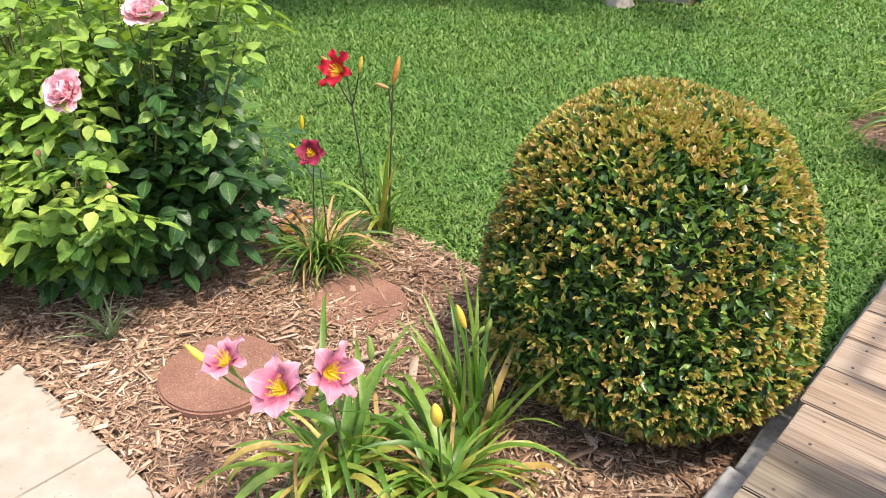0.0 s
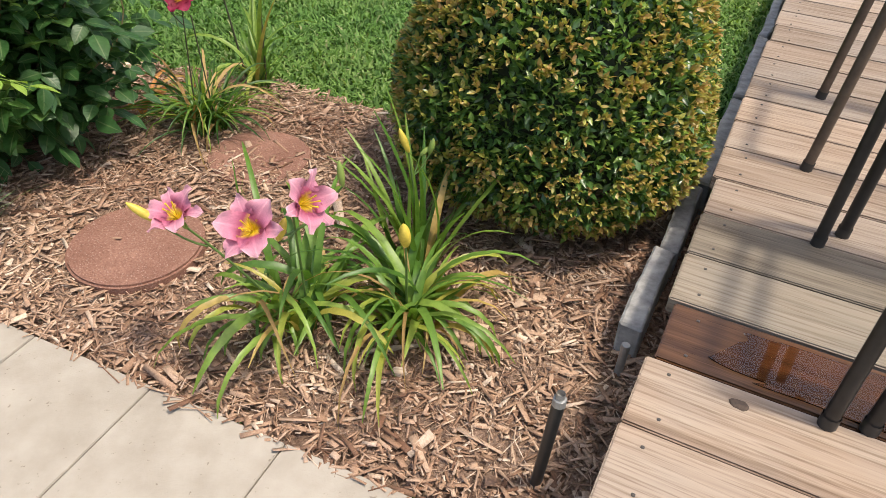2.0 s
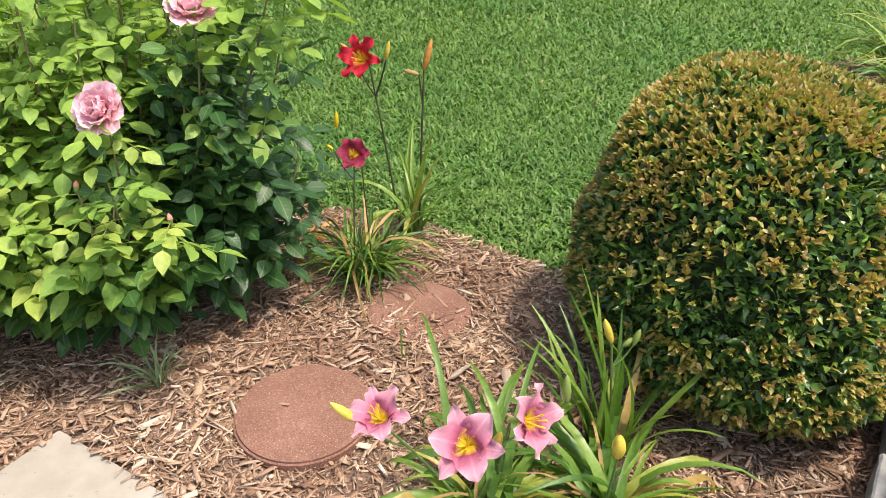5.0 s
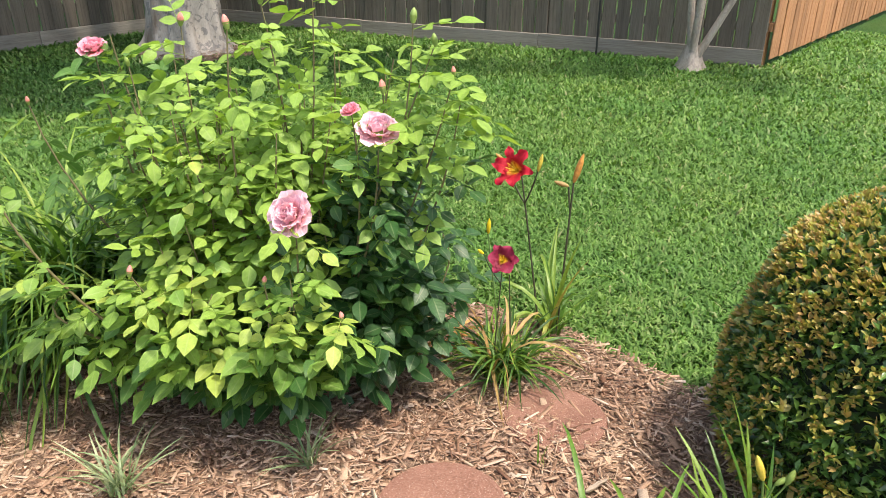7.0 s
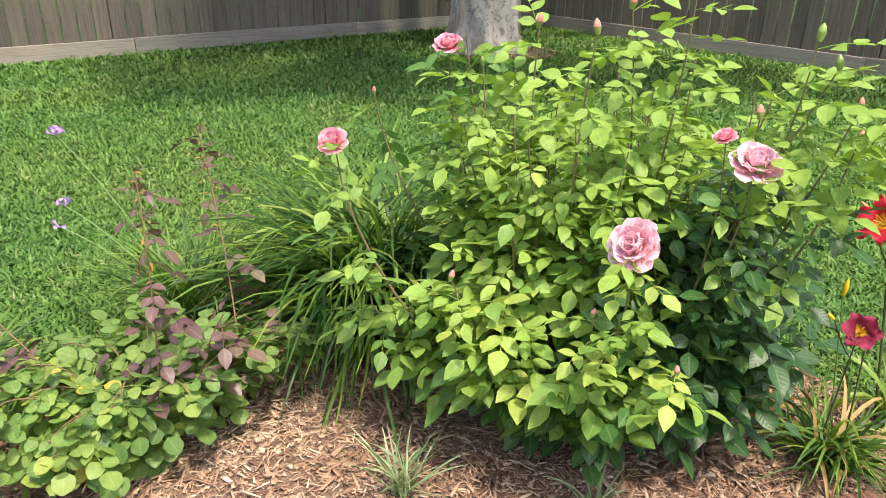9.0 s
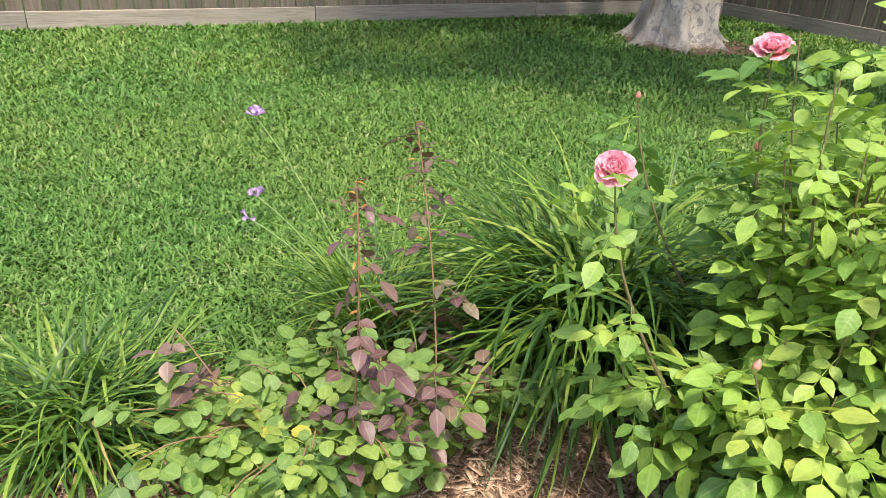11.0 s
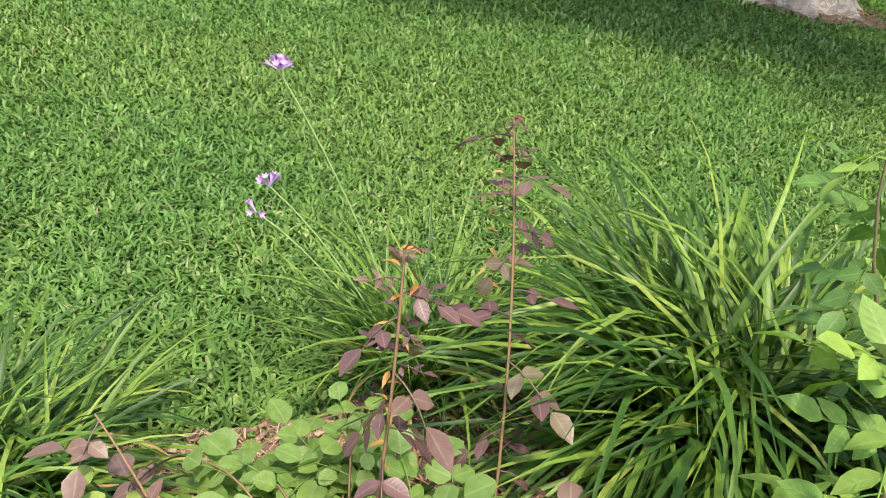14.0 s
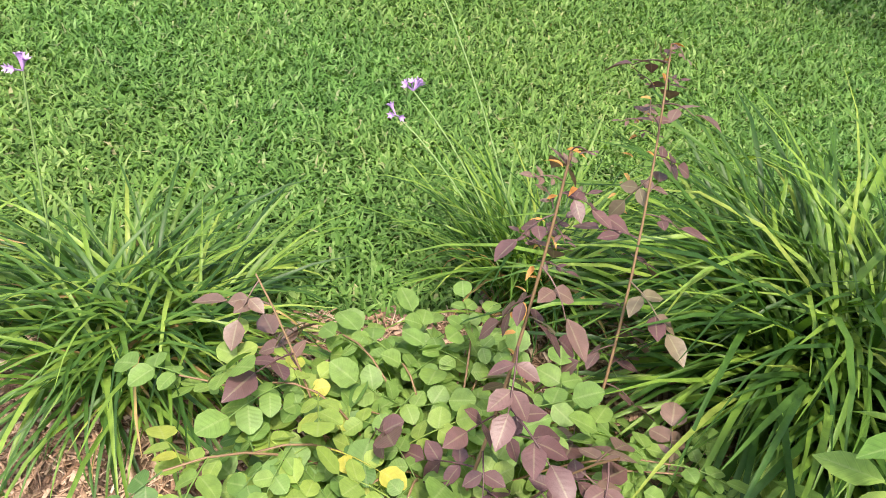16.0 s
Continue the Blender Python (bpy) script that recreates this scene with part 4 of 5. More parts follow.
def crape_myrtle():
    t = thing("crape_myrtle", (0.5, 7.85, 0), "young multi-stemmed crape myrtle with pale peeling bark", "tree")
    put("trunk", trunk_mesh("trunk", [(-0.03, 0.13, 0.3), (0.05, 0.1, 0.2), (0.12, 0.085, 0.1), (0.2, 0.06, 0.05)], M_BARK2, 4, 0.1, 20), t)
    ends = [(0.42, -0.02, 0.75), (0.06, 0.05, 0.9), (-0.08, 0.04, 1.0), (0.02, -0.08, 0.95)]
    centres = []
    for k, e in enumerate(ends):
        far = (e[0] * 2.1, e[1] * 2.6, e[2] + 1.2)
        stem("limb", (e[0] * 0.08, e[1] * 0.5, 0.06), far, 0.04, 0.018, M_BARK2, t, (-0.1 * e[0] - 0.03 * (k == 2) , 0, -0.12 * (k == 0)), 8, 10)
        for j in range(5):
            centres.append((far[0] + 0.3 * math.cos(j * 1.3 + k), far[1] + 0.3 * math.sin(j * 1.3 + k), far[2] + 0.12 * j, 0.3))
    put("crown", crown_mesh("crown", centres, 0.07, 50, M_CROWN, 8), t)


big_tree()
crape_myrtle()
hook = thing("shepherd_hook", (-0.44, 8.27, 0), "thin black metal garden pole against the fence", "garden pole")
stem("pole", (0, 0, -0.03), (-0.02, 0, 1.9), 0.012, 0.012, M_BLACKMETAL, hook, sides=8, n=4)
v, f = tube_arrays([(-0.02, 0, 1.9), (-0.02, -0.06, 1.99), (-0.02, -0.14, 2.02), (-0.02, -0.22, 1.97), (-0.02, -0.24, 1.89)], 0.01, 8)
put("hook", mesh_of("hook", v, f, M_BLACKMETAL, smooth=True), hook)


# ---- clipped shrub ----
def shrub():
    t = thing("shrub", (0.678, 1.86, 0), "clipped dome-shaped shrub with glossy green leaves and orange tips", "shrub")
    r = np.random.default_rng(21)
    R, H0, H1, SLIM = 0.458, 0.085, 0.748, 0.905

    def skin(n):
        """Points and normals on the clipped outline: near-upright sides under a rounded top."""
        a = r.uniform(0, 2 * np.pi, n)
        u = r.uniform(0, 1, n)
        th = u * np.pi / 2  # 0 low .. pi/2 top
        c, s = np.cos(th) ** 0.62, np.sin(th) ** 0.95
        under = 1 - 0.16 * np.exp(-(s / 0.09) ** 2)
        p = np.stack([SLIM * R * c * under * np.cos(a), R * c * under * np.sin(a), H0 + (H1 - H0) * s], -1)
        nrm = np.stack([np.cos(th) * np.cos(a), np.cos(th) * np.sin(a), np.sin(th) ** 1.2], -1)
        bump = np.array([noise.noise(Vector(q * 7)) for q in p])
        return p + nrm * (bump * 0.025)[:, None], nrm / np.linalg.norm(nrm, axis=1, keepdims=True)

    # near-black solid behind the leaves: the dome's inner shade, given as colour
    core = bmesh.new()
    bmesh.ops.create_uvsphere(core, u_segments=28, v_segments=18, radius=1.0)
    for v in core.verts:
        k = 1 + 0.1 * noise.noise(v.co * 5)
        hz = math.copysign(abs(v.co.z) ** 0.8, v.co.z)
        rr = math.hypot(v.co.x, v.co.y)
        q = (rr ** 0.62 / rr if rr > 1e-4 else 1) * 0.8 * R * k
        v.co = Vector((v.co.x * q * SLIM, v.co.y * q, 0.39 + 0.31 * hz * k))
    put("twig_core", bm_mesh("twig_core", core, plain("inner_shade", (0.018, 0.026, 0.01), 0.9), True), t)
    for k in range(9):
        a = k * 0.7
        stem("branch", (0.03 * math.cos(a), 0.03 * math.sin(a), -0.02), (0.28 * math.cos(a), 0.28 * math.sin(a), 0.4), 0.012, 0.006, M_CANE, t, (0, 0, 0.05), 6, 5)
    kinds = [leaflet_arrays(0.028, 0.0135, 0.35, 0.25, False, 3), leaflet_arrays(0.019, 0.0095, 0.4, 0.1, False, 4)]
    for name, mat, n, depth, kind in (("leaves", M_BUSHLEAF, 32000, 0.08, 0), ("new_leaves", M_BUSHTIP, 3500, 0.0, 1)):
        s = Soup()
        if kind == 0:
            p, nr = skin(n)
            p = p - nr * (r.random(n) ** 1.5 * depth)[:, None]
        else:
            p, nr = skin(n * 3)
            # the new tips come in patches, most on the top and the rim
            patchy = np.array([noise.noise(Vector(q * 9)) for q in p]) - 0.1 * nr[:, 2] + r.normal(0, 0.5, len(p))
            pick = np.argsort(-patchy)[: int(n * 1.25)]
            p, nr = p[pick], nr[pick]
            p = np.repeat(p, 4, 0) + nr.repeat(4, 0) * 0.006
            nr = np.repeat(nr, 4, 0)
        v0, f0 = kinds[kind]
        for q, w in zip(p, nr):
            d = w * (0.8 if kind else 0.35) + np.array((0, 0, 0.35)) + r.normal(0, 0.5, 3)
            s.add((v0 * r.uniform(0.75, 1.2)) @ frames_at(q, d, r, 0.9).T + q, f0)
        put(name, s.mesh(name, mat, False), t, kind="stuff")


shrub()


# ---- strap-leaved clumps ----
def blade_set(name, mat, spec, seed, count=6):
    """A few shared blade meshes: spec is (length, width, rise, arch) with their spreads."""
    r = np.random.default_rng(seed)
    out = []
    for _ in range(count):
        L, w, ri, ar = (r.uniform(*q) for q in spec)
        v, f = strip_arrays(L, w, ri, ar, 0.35, 9, 0, r.uniform(-0.8, 0.8))
        out.append(mesh_of(name, v, f, mat, smooth=True))
    return out


def clump(name, place, label, category, group, blades, count, spread, lean=0.0, lean_to=0.0, seed=1, fan=2 * math.pi, start=0.0, part="leaf", dry=None):
    r = np.random.default_rng(seed)
    t = thing(name, place, label, category, group)
    for k in range(count):
        a = start + r.uniform(0, fan)
        rr = spread * math.sqrt(r.random())
        b = r.uniform(0, 6.28)
        m = Matrix.Translation((rr * math.cos(b), rr * math.sin(b), -0.01)) @ Matrix.Rotation(lean * r.uniform(0.4, 1), 4, Vector((-math.sin(lean_to), math.cos(lean_to), 0))) @ Matrix.Rotation(a, 4, "Z") @ Matrix.Rotation(r.normal(0, 0.12), 4, "Y") @ Matrix.Scale(r.uniform(0.7, 1.1), 4)
        me = dry[k % len(dry)] if dry and r.random() < 0.12 else blades[int(r.integers(len(blades)))]
        put(part, me, t, m)
    return t


G_BIG = blade_set("leaf", M_STRAPDARK, ((0.58, 0.88), (0.012, 0.02), (0.7, 1.45), (1.5, 2.9)), 31, 14)
G_SMALL = blade_set("leaf", M_STRAPDARK, ((0.38, 0.56), (0.007, 0.011), (0.75, 1.35), (0.6, 1.8)), 32, 10)
G_MID = blade_set("leaf", M_STRAPDARK, ((0.34, 0.52), (0.008, 0.013), (0.55, 1.3), (1.2, 2.6)), 33, 12)
DRY = blade_set("leaf", M_DRY, ((0.22, 0.4), (0.007, 0.013), (0.8, 1.4), (2.0, 3.6)), 34, 6)
GR = "strap-leaved clumps at the lawn edge"
big_clump = clump("grass_clump", (-1.78, 2.02, 0), "large dark green clump of arching strap leaves", "ornamental grass", GR, G_BIG, 300, 0.17, 0.06, 3.6, 41)
small_clump = clump("grass_clump", (-2.27, 1.6, 0), "small dark green clump of strap leaves", "ornamental grass", GR, G_SMALL, 170, 0.09, 0.1, 2.6, 42, dry=DRY)
broad_clump = clump("grass_clump", (-2.36, 0.74, 0), "broad green clump of arching strap leaves beside mulch", "ornamental grass", GR, G_MID, 240, 0.14, 0.05, 2.6, 43, dry=DRY)
clump("grass_clump", (-2.62, 0.28, 0), "green clump of arching strap leaves", "ornamental grass", GR, G_MID, 160, 0.12, 0.05, 2.6, 44, dry=DRY)

def fill_blades(t, spec, n, spread, mat, seed):
    """The inner leaves of a clump, too close together to tell apart."""
    r = np.random.default_rng(seed)
    s = Soup()
    for _ in range(n):
        v, f = strip_arrays(*(r.uniform(*q) for q in spec), 0.35, 7, 0, r.uniform(-0.8, 0.8))
        rr, b = spread * math.sqrt(r.random()), r.uniform(0, 6.28)
        s.add(v @ rot(0, 0, r.uniform(0, 6.28)).T + (rr * math.cos(b), rr * math.sin(b), -0.01), f)
    put("leaves", s.mesh("leaves", mat), t, kind="stuff")


fill_blades(big_clump, ((0.5, 0.85), (0.012, 0.019), (0.6, 1.52), (1.2, 2.8)), 960, 0.19, M_STRAPDARK, 47)
fill_blades(small_clump, ((0.34, 0.5), (0.007, 0.011), (0.7, 1.4), (0.6, 1.9)), 140, 0.09, M_STRAPDARK, 48)
fill_blades(broad_clump, ((0.32, 0.5), (0.008, 0.013), (0.55, 1.35), (1.2, 2.6)), 300, 0.14, M_STRAPDARK, 49)
V_BLADE = blade_set("leaf", M_VARIEG, ((0.14, 0.24), (0.006, 0.009), (0.5, 1.4), (0.4, 1.7)), 35, 8)
clump("liriope", (-1.17, 1.375, 0.01), "small variegated strap-leaf plant in mulch", "small plant", "variegated plants in the mulch", V_BLADE, 46, 0.03, seed=45)
clump("liriope", (-0.74, 1.575, 0.01), "sparse variegated strap-leaf plant in mulch", "small plant", "variegated plants in the mulch", V_BLADE, 24, 0.015, seed=46)

# ---- daylilies ----
L_WIDE = blade_set("leaf", M_STRAP, ((0.22, 0.47), (0.014, 0.026), (1.05, 1.5), (1.6, 3.6)), 36, 26)
L_UP = blade_set("leaf", M_STRAP, ((0.32, 0.5), (0.014, 0.021), (1.15, 1.54), (0.2, 1.2)), 37, 8)
L_FINE = blade_set("leaf", M_STRAPDARK, ((0.24, 0.38), (0.009, 0.013), (0.6, 1.4), (1.2, 2.8)), 38, 10)
DL = "daylilies in the bed"
lily_a = clump("daylily", (0.3, 1.235, 0), "daylily clump with arching green leaves and yellowed tips", "daylily", DL, L_WIDE, 90, 0.055, seed=51, dry=DRY)
lily_b = clump("daylily", (0.06, 1.27, 0), "daylily with pink flowers and yellow throats", "daylily", DL, L_WIDE, 66, 0.09, seed=52, dry=DRY)
lily_c = clump("daylily", (0.32, 1.43, 0), "upright daylily with yellow buds beside the shrub", "daylily", DL, L_UP, 32, 0.04, 0.2, 0.9, seed=53)
lily_d = clump("daylily", (-0.33, 2.13, 0), "fine-leaved daylily with a dark wine flower", "daylily", DL, L_FINE, 160, 0.06, seed=54, dry=DRY)
lily_e = clump("daylily", (-0.21, 2.42, 0), "tall daylily with a red flower on dark stalks", "daylily", DL, L_UP[:4] + L_WIDE[:4], 26, 0.03, seed=55)


def petal_arrays(length, width, open_angle, curl, ruffle, seed, n=8, m=5, blunt=False):
    """A petal from the origin: opens away from +z by open_angle and curls back by curl; wavy margin. UV v runs to the tip."""
    r = np.random.default_rng(seed)
    t = np.linspace(0, 1, n)
    ang = open_angle + curl * t**1.5
    step = length / (n - 1)
    x = np.concatenate([[0], np.cumsum(np.sin(ang[:-1]) * step)])
    z = np.concatenate([[0], np.cumsum(np.cos(ang[:-1]) * step)])
    w = width * 0.5 * (np.sin(np.pi * np.clip(0.1 + 0.86 * t, 0, 1)) ** 0.75)
    if blunt:
        w = width * 0.5 * np.clip(0.3 + 1.25 * t, 0, 1) * np.sqrt(np.clip(1 - np.clip((t - 0.55) / 0.45, 0, 1) ** 2 * 0.86, 0, 1))
    else:
        w[0], w[-1] = width * 0.1, width * 0.06
    c = np.linspace(-1, 1, m)
    ph = r.uniform(0, 6.28)
    V, U = [], []
    for i in range(n):
        for j in range(m):
            lift = (abs(c[j]) ** 2) * (0.22 * w[i] + ruffle * math.sin(13 * t[i] + ph + 1.7 * c[j]))
            V.append((x[i] - math.cos(ang[i]) * lift, c[j] * w[i], z[i] + math.sin(ang[i]) * lift))
            U.append((c[j] * 0.5 + 0.5, t[i]))
    f = [(i * m + j, i * m + j + 1, (i + 1) * m + j + 1, (i + 1) * m + j) for i in range(n - 1) for j in range(m - 1)]
    return np.array(V), np.array(f), np.array(U)


def aim(p, d, roll=0.0):
    q = Vector(d).to_track_quat("Z", "Y").to_matrix().to_4x4()
    return Matrix.Translation(p) @ q @ Matrix.Rotation(roll, 4, "Z")


def lily_flower(plant, world_p, face, size, mat, seed, slim=1.0, roll=0.0):
    """A trumpet of three broad and three slim petals with stamens, facing along face."""
    p = Vector(world_p) - plant.matrix_basis.translation
    back = Vector(face).normalized()
    meshes = []
    for k in range(6):
        wide = 0.5 if k % 2 else 0.33
        v, f, u = petal_arrays(size * 0.64, size * wide * slim, radians(38 if k % 2 else 46), radians(58 + 14 * math.sin(seed + 2.3 * k)), size * 0.075, seed + k, 12, 7)
        meshes.append((v, f, u, k))
    tube_v, tube_f = tube_arrays([(0, 0, -size * 0.25), (0, 0, -size * 0.05), (0, 0, size * 0.06)], [size * 0.04, size * 0.06, size * 0.1], 8)
    head = put("flower", mesh_of("flower", tube_v, tube_f, M_SEPAL, smooth=True), plant, aim(p, face, roll))
    for v, f, u, k in meshes:
        put("petal", mesh_of("petal", v, f, mat, u, True), head, pose(0, 0, 0, 0, 0, 60 * k))
    for k in range(5):
        a = k * 1.25
        v, f = tube_arrays(curve_pts((0, 0, 0), (size * 0.1 * math.cos(a), size * 0.1 * math.sin(a), size * 0.4), (0, 0, 0), 4), [0.0012, 0.0011, 0.001, 0.0018], 5)
        put("stamen", mesh_of("stamen", v, f, M_STAMEN, smooth=True), head)
    return p - back * size * 0.22


def bud(plant, world_p, d, length, r, mat):
    p = Vector(world_p) - plant.matrix_basis.translation
    v, f = tube_arrays([(0, 0, length * k) for k in (0, 0.12, 0.4, 0.7, 0.9, 1.0)], [r * 0.35, r * 0.7, r, r * 0.85, r * 0.45, r * 0.08], 8)
    put("bud", mesh_of("bud", v, f, mat, smooth=True), plant, aim(p, d))
    return p


def scape(plant, base, tips, mat=None, r=0.0032):
    """A flower stalk from the base that ends at the first tip, with short side stalks to the others."""
    b = Vector(base)
    main = Vector(tips[0])
    fork = b + (main - b) * 0.82
    stem("stalk", b, main, r, r * 0.7, mat or M_STEM, plant, (0.0, 0.0, 0.012), 6, 8)
    for q in tips[1:]:
        stem("stalk", fork, Vector(q), r * 0.8, r * 0.6, mat or M_STEM, plant, (0, 0, -0.01), 5, 5)


q1 = lily_flower(lily_b, (0.032, 1.09, 0.378), (-0.1, -0.66, 0.8), 0.112, M_LILYPINK, 61, 0.95)
q2 = lily_flower(lily_b, (-0.115, 1.16, 0.35), (-0.25, -0.3, 0.95), 0.103, M_LILYPINK, 71, 0.85, 0.5)
q3 = lily_flower(lily_b, (0.114, 1.105, 0.425), (0.75, -0.5, 0.5), 0.105, M_LILYPINK, 81, 0.85, 0.9)
q4 = bud(lily_b, (-0.155, 1.155, 0.35), (-0.75, 0.0, 0.65), 0.06, 0.009, M_BUD)
q5 = bud(lily_b, (0.185, 1.14, 0.44), (-0.1, 0.1, 1), 0.05, 0.007, M_SEPAL)
q6 = bud(lily_b, (0.07, 1.1, 0.35), (0.3, 0.3, 0.8), 0.045, 0.009, M_BUD)
scape(lily_b, (0.02, 0, 0), [q3, q1, q5, q6])
scape(lily_b, (-0.02, 0, 0), [q2, q4])
q = bud(lily_a, (0.296, 1.2, 0.262), (-0.1, -0.1, 1), 0.06, 0.013, M_BUD)
scape(lily_a, (0.0, 0.02, 0), [q])
q = [bud(lily_c, (0.3, 1.42, 0.345), (-0.35, 0.0, 0.95), 0.06, 0.0085, M_BUD), bud(lily_c, (0.345, 1.43, 0.335), (0.2, 0.0, 0.95), 0.04, 0.007, M_SEPAL), bud(lily_c, (0.325, 1.43, 0.33), (0.6, 0.1, 0.6), 0.03, 0.006, M_SEPAL)]
scape(lily_c, (0.02, 0, 0), q)
q = lily_flower(lily_d, (-0.34, 2.12, 0.41), (0.1, -0.8, 0.6), 0.085, M_LILYDARK, 91, 1.25)
scape(lily_d, (-0.03, 0, 0), [q, bud(lily_d, (-0.4, 2.13, 0.42), (-0.7, 0, 0.5), 0.022, 0.005, M_LILYDARK)], M_DARKSTEM, 0.0025)
stem("stalk", (0.03, 0, 0), (0.01, 0, 0.36), 0.0025, 0.002, M_DARKSTEM, lily_d)
stem("stalk", (-0.0, 0.02, 0), (-0.07, 0.06, 0.46), 0.0022, 0.0018, M_STEM, lily_d)
bud(lily_d, (-0.4, 2.19, 0.46), (0.05, 0, 1), 0.05, 0.007, M_LILYDARK)
q = lily_flower(lily_e, (-0.36, 2.45, 0.58), (-0.35, -0.8, 0.5), 0.135, M_LILYRED, 101, 0.8)
scape(lily_e, (-0.04, 0, 0), [q, bud(lily_e, (-0.29, 2.43, 0.59), (0.2, 0, 1), 0.06, 0.008, M_BUD), bud(lily_e, (-0.4, 2.46, 0.6), (-0.6, 0, 0.5), 0.045, 0.006, M_BUDORANGE)], M_DARKSTEM, 0.004)
scape(lily_e, (0.02, 0, 0), [bud(lily_e, (-0.175, 2.44, 0.56), (0.25, 0, 1), 0.1, 0.011, M_BUDORANGE), bud(lily_e, (-0.19, 2.44, 0.545), (-0.9, 0, 0.25), 0.05, 0.008, M_DRY)], M_DARKSTEM, 0.0045)

L_FAR = blade_set("leaf", M_STRAP, ((0.4, 0.68), (0.014, 0.022), (1.05, 1.5), (1.4, 3.0)), 39, 14)
for k, (px, py, heads) in enumerate(((2.1, 3.89, ((1.965, 3.8, 0.345), (2.2, 3.82, 0.5))), (2.55, 4.15, ((2.5, 4.1, 0.48),)), (2.3, 4.5, ((2.22, 4.45, 0.5),)))):
    far = clump("daylily", (px, py, 0), "daylily clump with pale peach flowers in a round bed", "daylily", "daylilies in the far bed", L_FAR, 110, 0.08, seed=56 + k, dry=DRY)
    ends = [lily_flower(far, wp, (-0.4 + 0.5 * j, -0.8, 0.45), 0.1, M_LILYPEACH, 111 + 10 * k + 5 * j) for j, wp in enumerate(heads)]
    for j, (dx, dz) in enumerate(((-0.03, 0.46), (0.02, 0.5), (0.06, 0.42))):
        ends.append(bud(far, (px + dx, py - 0.05, dz), (0.3 * (j - 1), 0, 1), 0.06, 0.009, M_BUD))
    scape(far, (0, 0, 0), ends)


# ---- roses ----
def rose_flower(plant, world_p, face, size, mat, seed):
    p = Vector(world_p) - plant.matrix_basis.translation
    v, f = tube_arrays([(0, 0, -size * 0.3), (0, 0, -size * 0.22), (0, 0, -size * 0.1)], [size * 0.03, size * 0.1, size * 0.12], 8)
    head = put("flower", mesh_of("flower", v, f, M_SEPAL, smooth=True), plant, aim(p, face))
    r = np.random.default_rng(seed)
    # rings from the tight heart outwards
    for ring, (n, op, cu, ln, wd) in enumerate(((4, 4, -0.5, 0.36, 0.32), (6, 14, -0.4, 0.42, 0.4), (8, 28, -0.35, 0.48, 0.46), (9, 46, -0.1, 0.52, 0.52), (9, 66, 0.3, 0.54, 0.56))):
        for k in range(n):
            v, f, u = petal_arrays(size * ln * r.uniform(0.9, 1.1), size * wd * r.uniform(0.9, 1.1), radians(op + r.uniform(-6, 6)), cu + r.uniform(-0.15, 0.25), size * 0.05, int(r.integers(9999)), 9, 7, True)
            v[:, 0] += size * 0.035 * ring
            v[:, 2] -= size * (0.16 + 0.015 * ring)
            put("petal", mesh_of("petal", v, f, mat, u, True), head, pose(0, 0, 0, 0, 0, 360 / n * k + 29 * ring + float(r.uniform(-8, 8))))
    return p - Vector(face).normalized() * size * 0.3


def rose_bud(plant, world_p, d, size, mat=None):
    p = Vector(world_p) - plant.matrix_basis.translation
    v, f = tube_arrays([(0, 0, size * k) for k in (0, 0.2, 0.5, 0.8, 1.0)], [size * 0.16, size * 0.3, size * 0.3, size * 0.2, size * 0.04], 8)
    b = put("bud", mesh_of("bud", v, f, mat or M_BUDPINK, smooth=True), plant, aim(p, d))
    v, f = tube_arrays([(0, 0, -size * 0.25), (0, 0, 0), (0, 0, size * 0.35)], [size * 0.16, size * 0.25, size * 0.33], 8)
    put("sepal", mesh_of("sepal", v, f, M_SEPAL, smooth=True), b)
    return p


def leafy_plant(t, canes, shapes, gap, r, pick_mat, mats, limit=300, cane_mat=None, thick=0.006, rise=(-0.4, 0.4), size=(0.75, 1.15), near=Vector((-0.8, 0.2, 0))):
    """Leaves set along canes (lists of points in the plant's own space); the nearest are parts, the rest one mesh."""
    spots = []
    for pts, start, taper in canes:
        pts = np.asarray(pts)
        v, f = tube_arrays(pts, np.linspace(thick * taper, 0.0016, len(pts)), 6)
        put("cane", mesh_of("cane", v, f, cane_mat or M_CANE, smooth=True), t)
        seg = np.linalg.norm(np.diff(pts, axis=0), axis=1)
        cum = np.concatenate([[0], np.cumsum(seg)])
        phase = r.uniform(0, 6.28)
        d = cum[-1] * start
        while d < cum[-1]:
            q = np.array([np.interp(d, cum, pts[:, i]) for i in range(3)])
            phase += 2.4
            out = np.array([math.cos(phase), math.sin(phase), r.uniform(*rise)])
            away = q * (1, 1, 0)
            out += 0.9 * away / (np.linalg.norm(away) + 0.05)
            spots.append((q, out, d / cum[-1], r.uniform(*size) * (1.1 if q[2] < 0.5 else 0.92)))
            d += gap * r.uniform(0.7, 1.3) * (1.12 if q[2] > 0.85 else 1.0)
    base = t.matrix_basis.translation
    spots.sort(key=lambda s: (Vector(s[0]) + base - near).length - 0.25 * s[0][2])
    rest = {}
    for i, (q, out, along, sz) in enumerate(spots):
        k = pick_mat(q, along, r)
        j = int(r.integers(len(shapes)))
        rt = frames_at(q, out, r)
        if i < limit:
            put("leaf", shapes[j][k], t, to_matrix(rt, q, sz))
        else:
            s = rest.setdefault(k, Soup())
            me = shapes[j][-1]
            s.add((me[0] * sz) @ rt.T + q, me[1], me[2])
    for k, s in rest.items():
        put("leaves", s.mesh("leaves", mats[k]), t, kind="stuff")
    return len(spots)


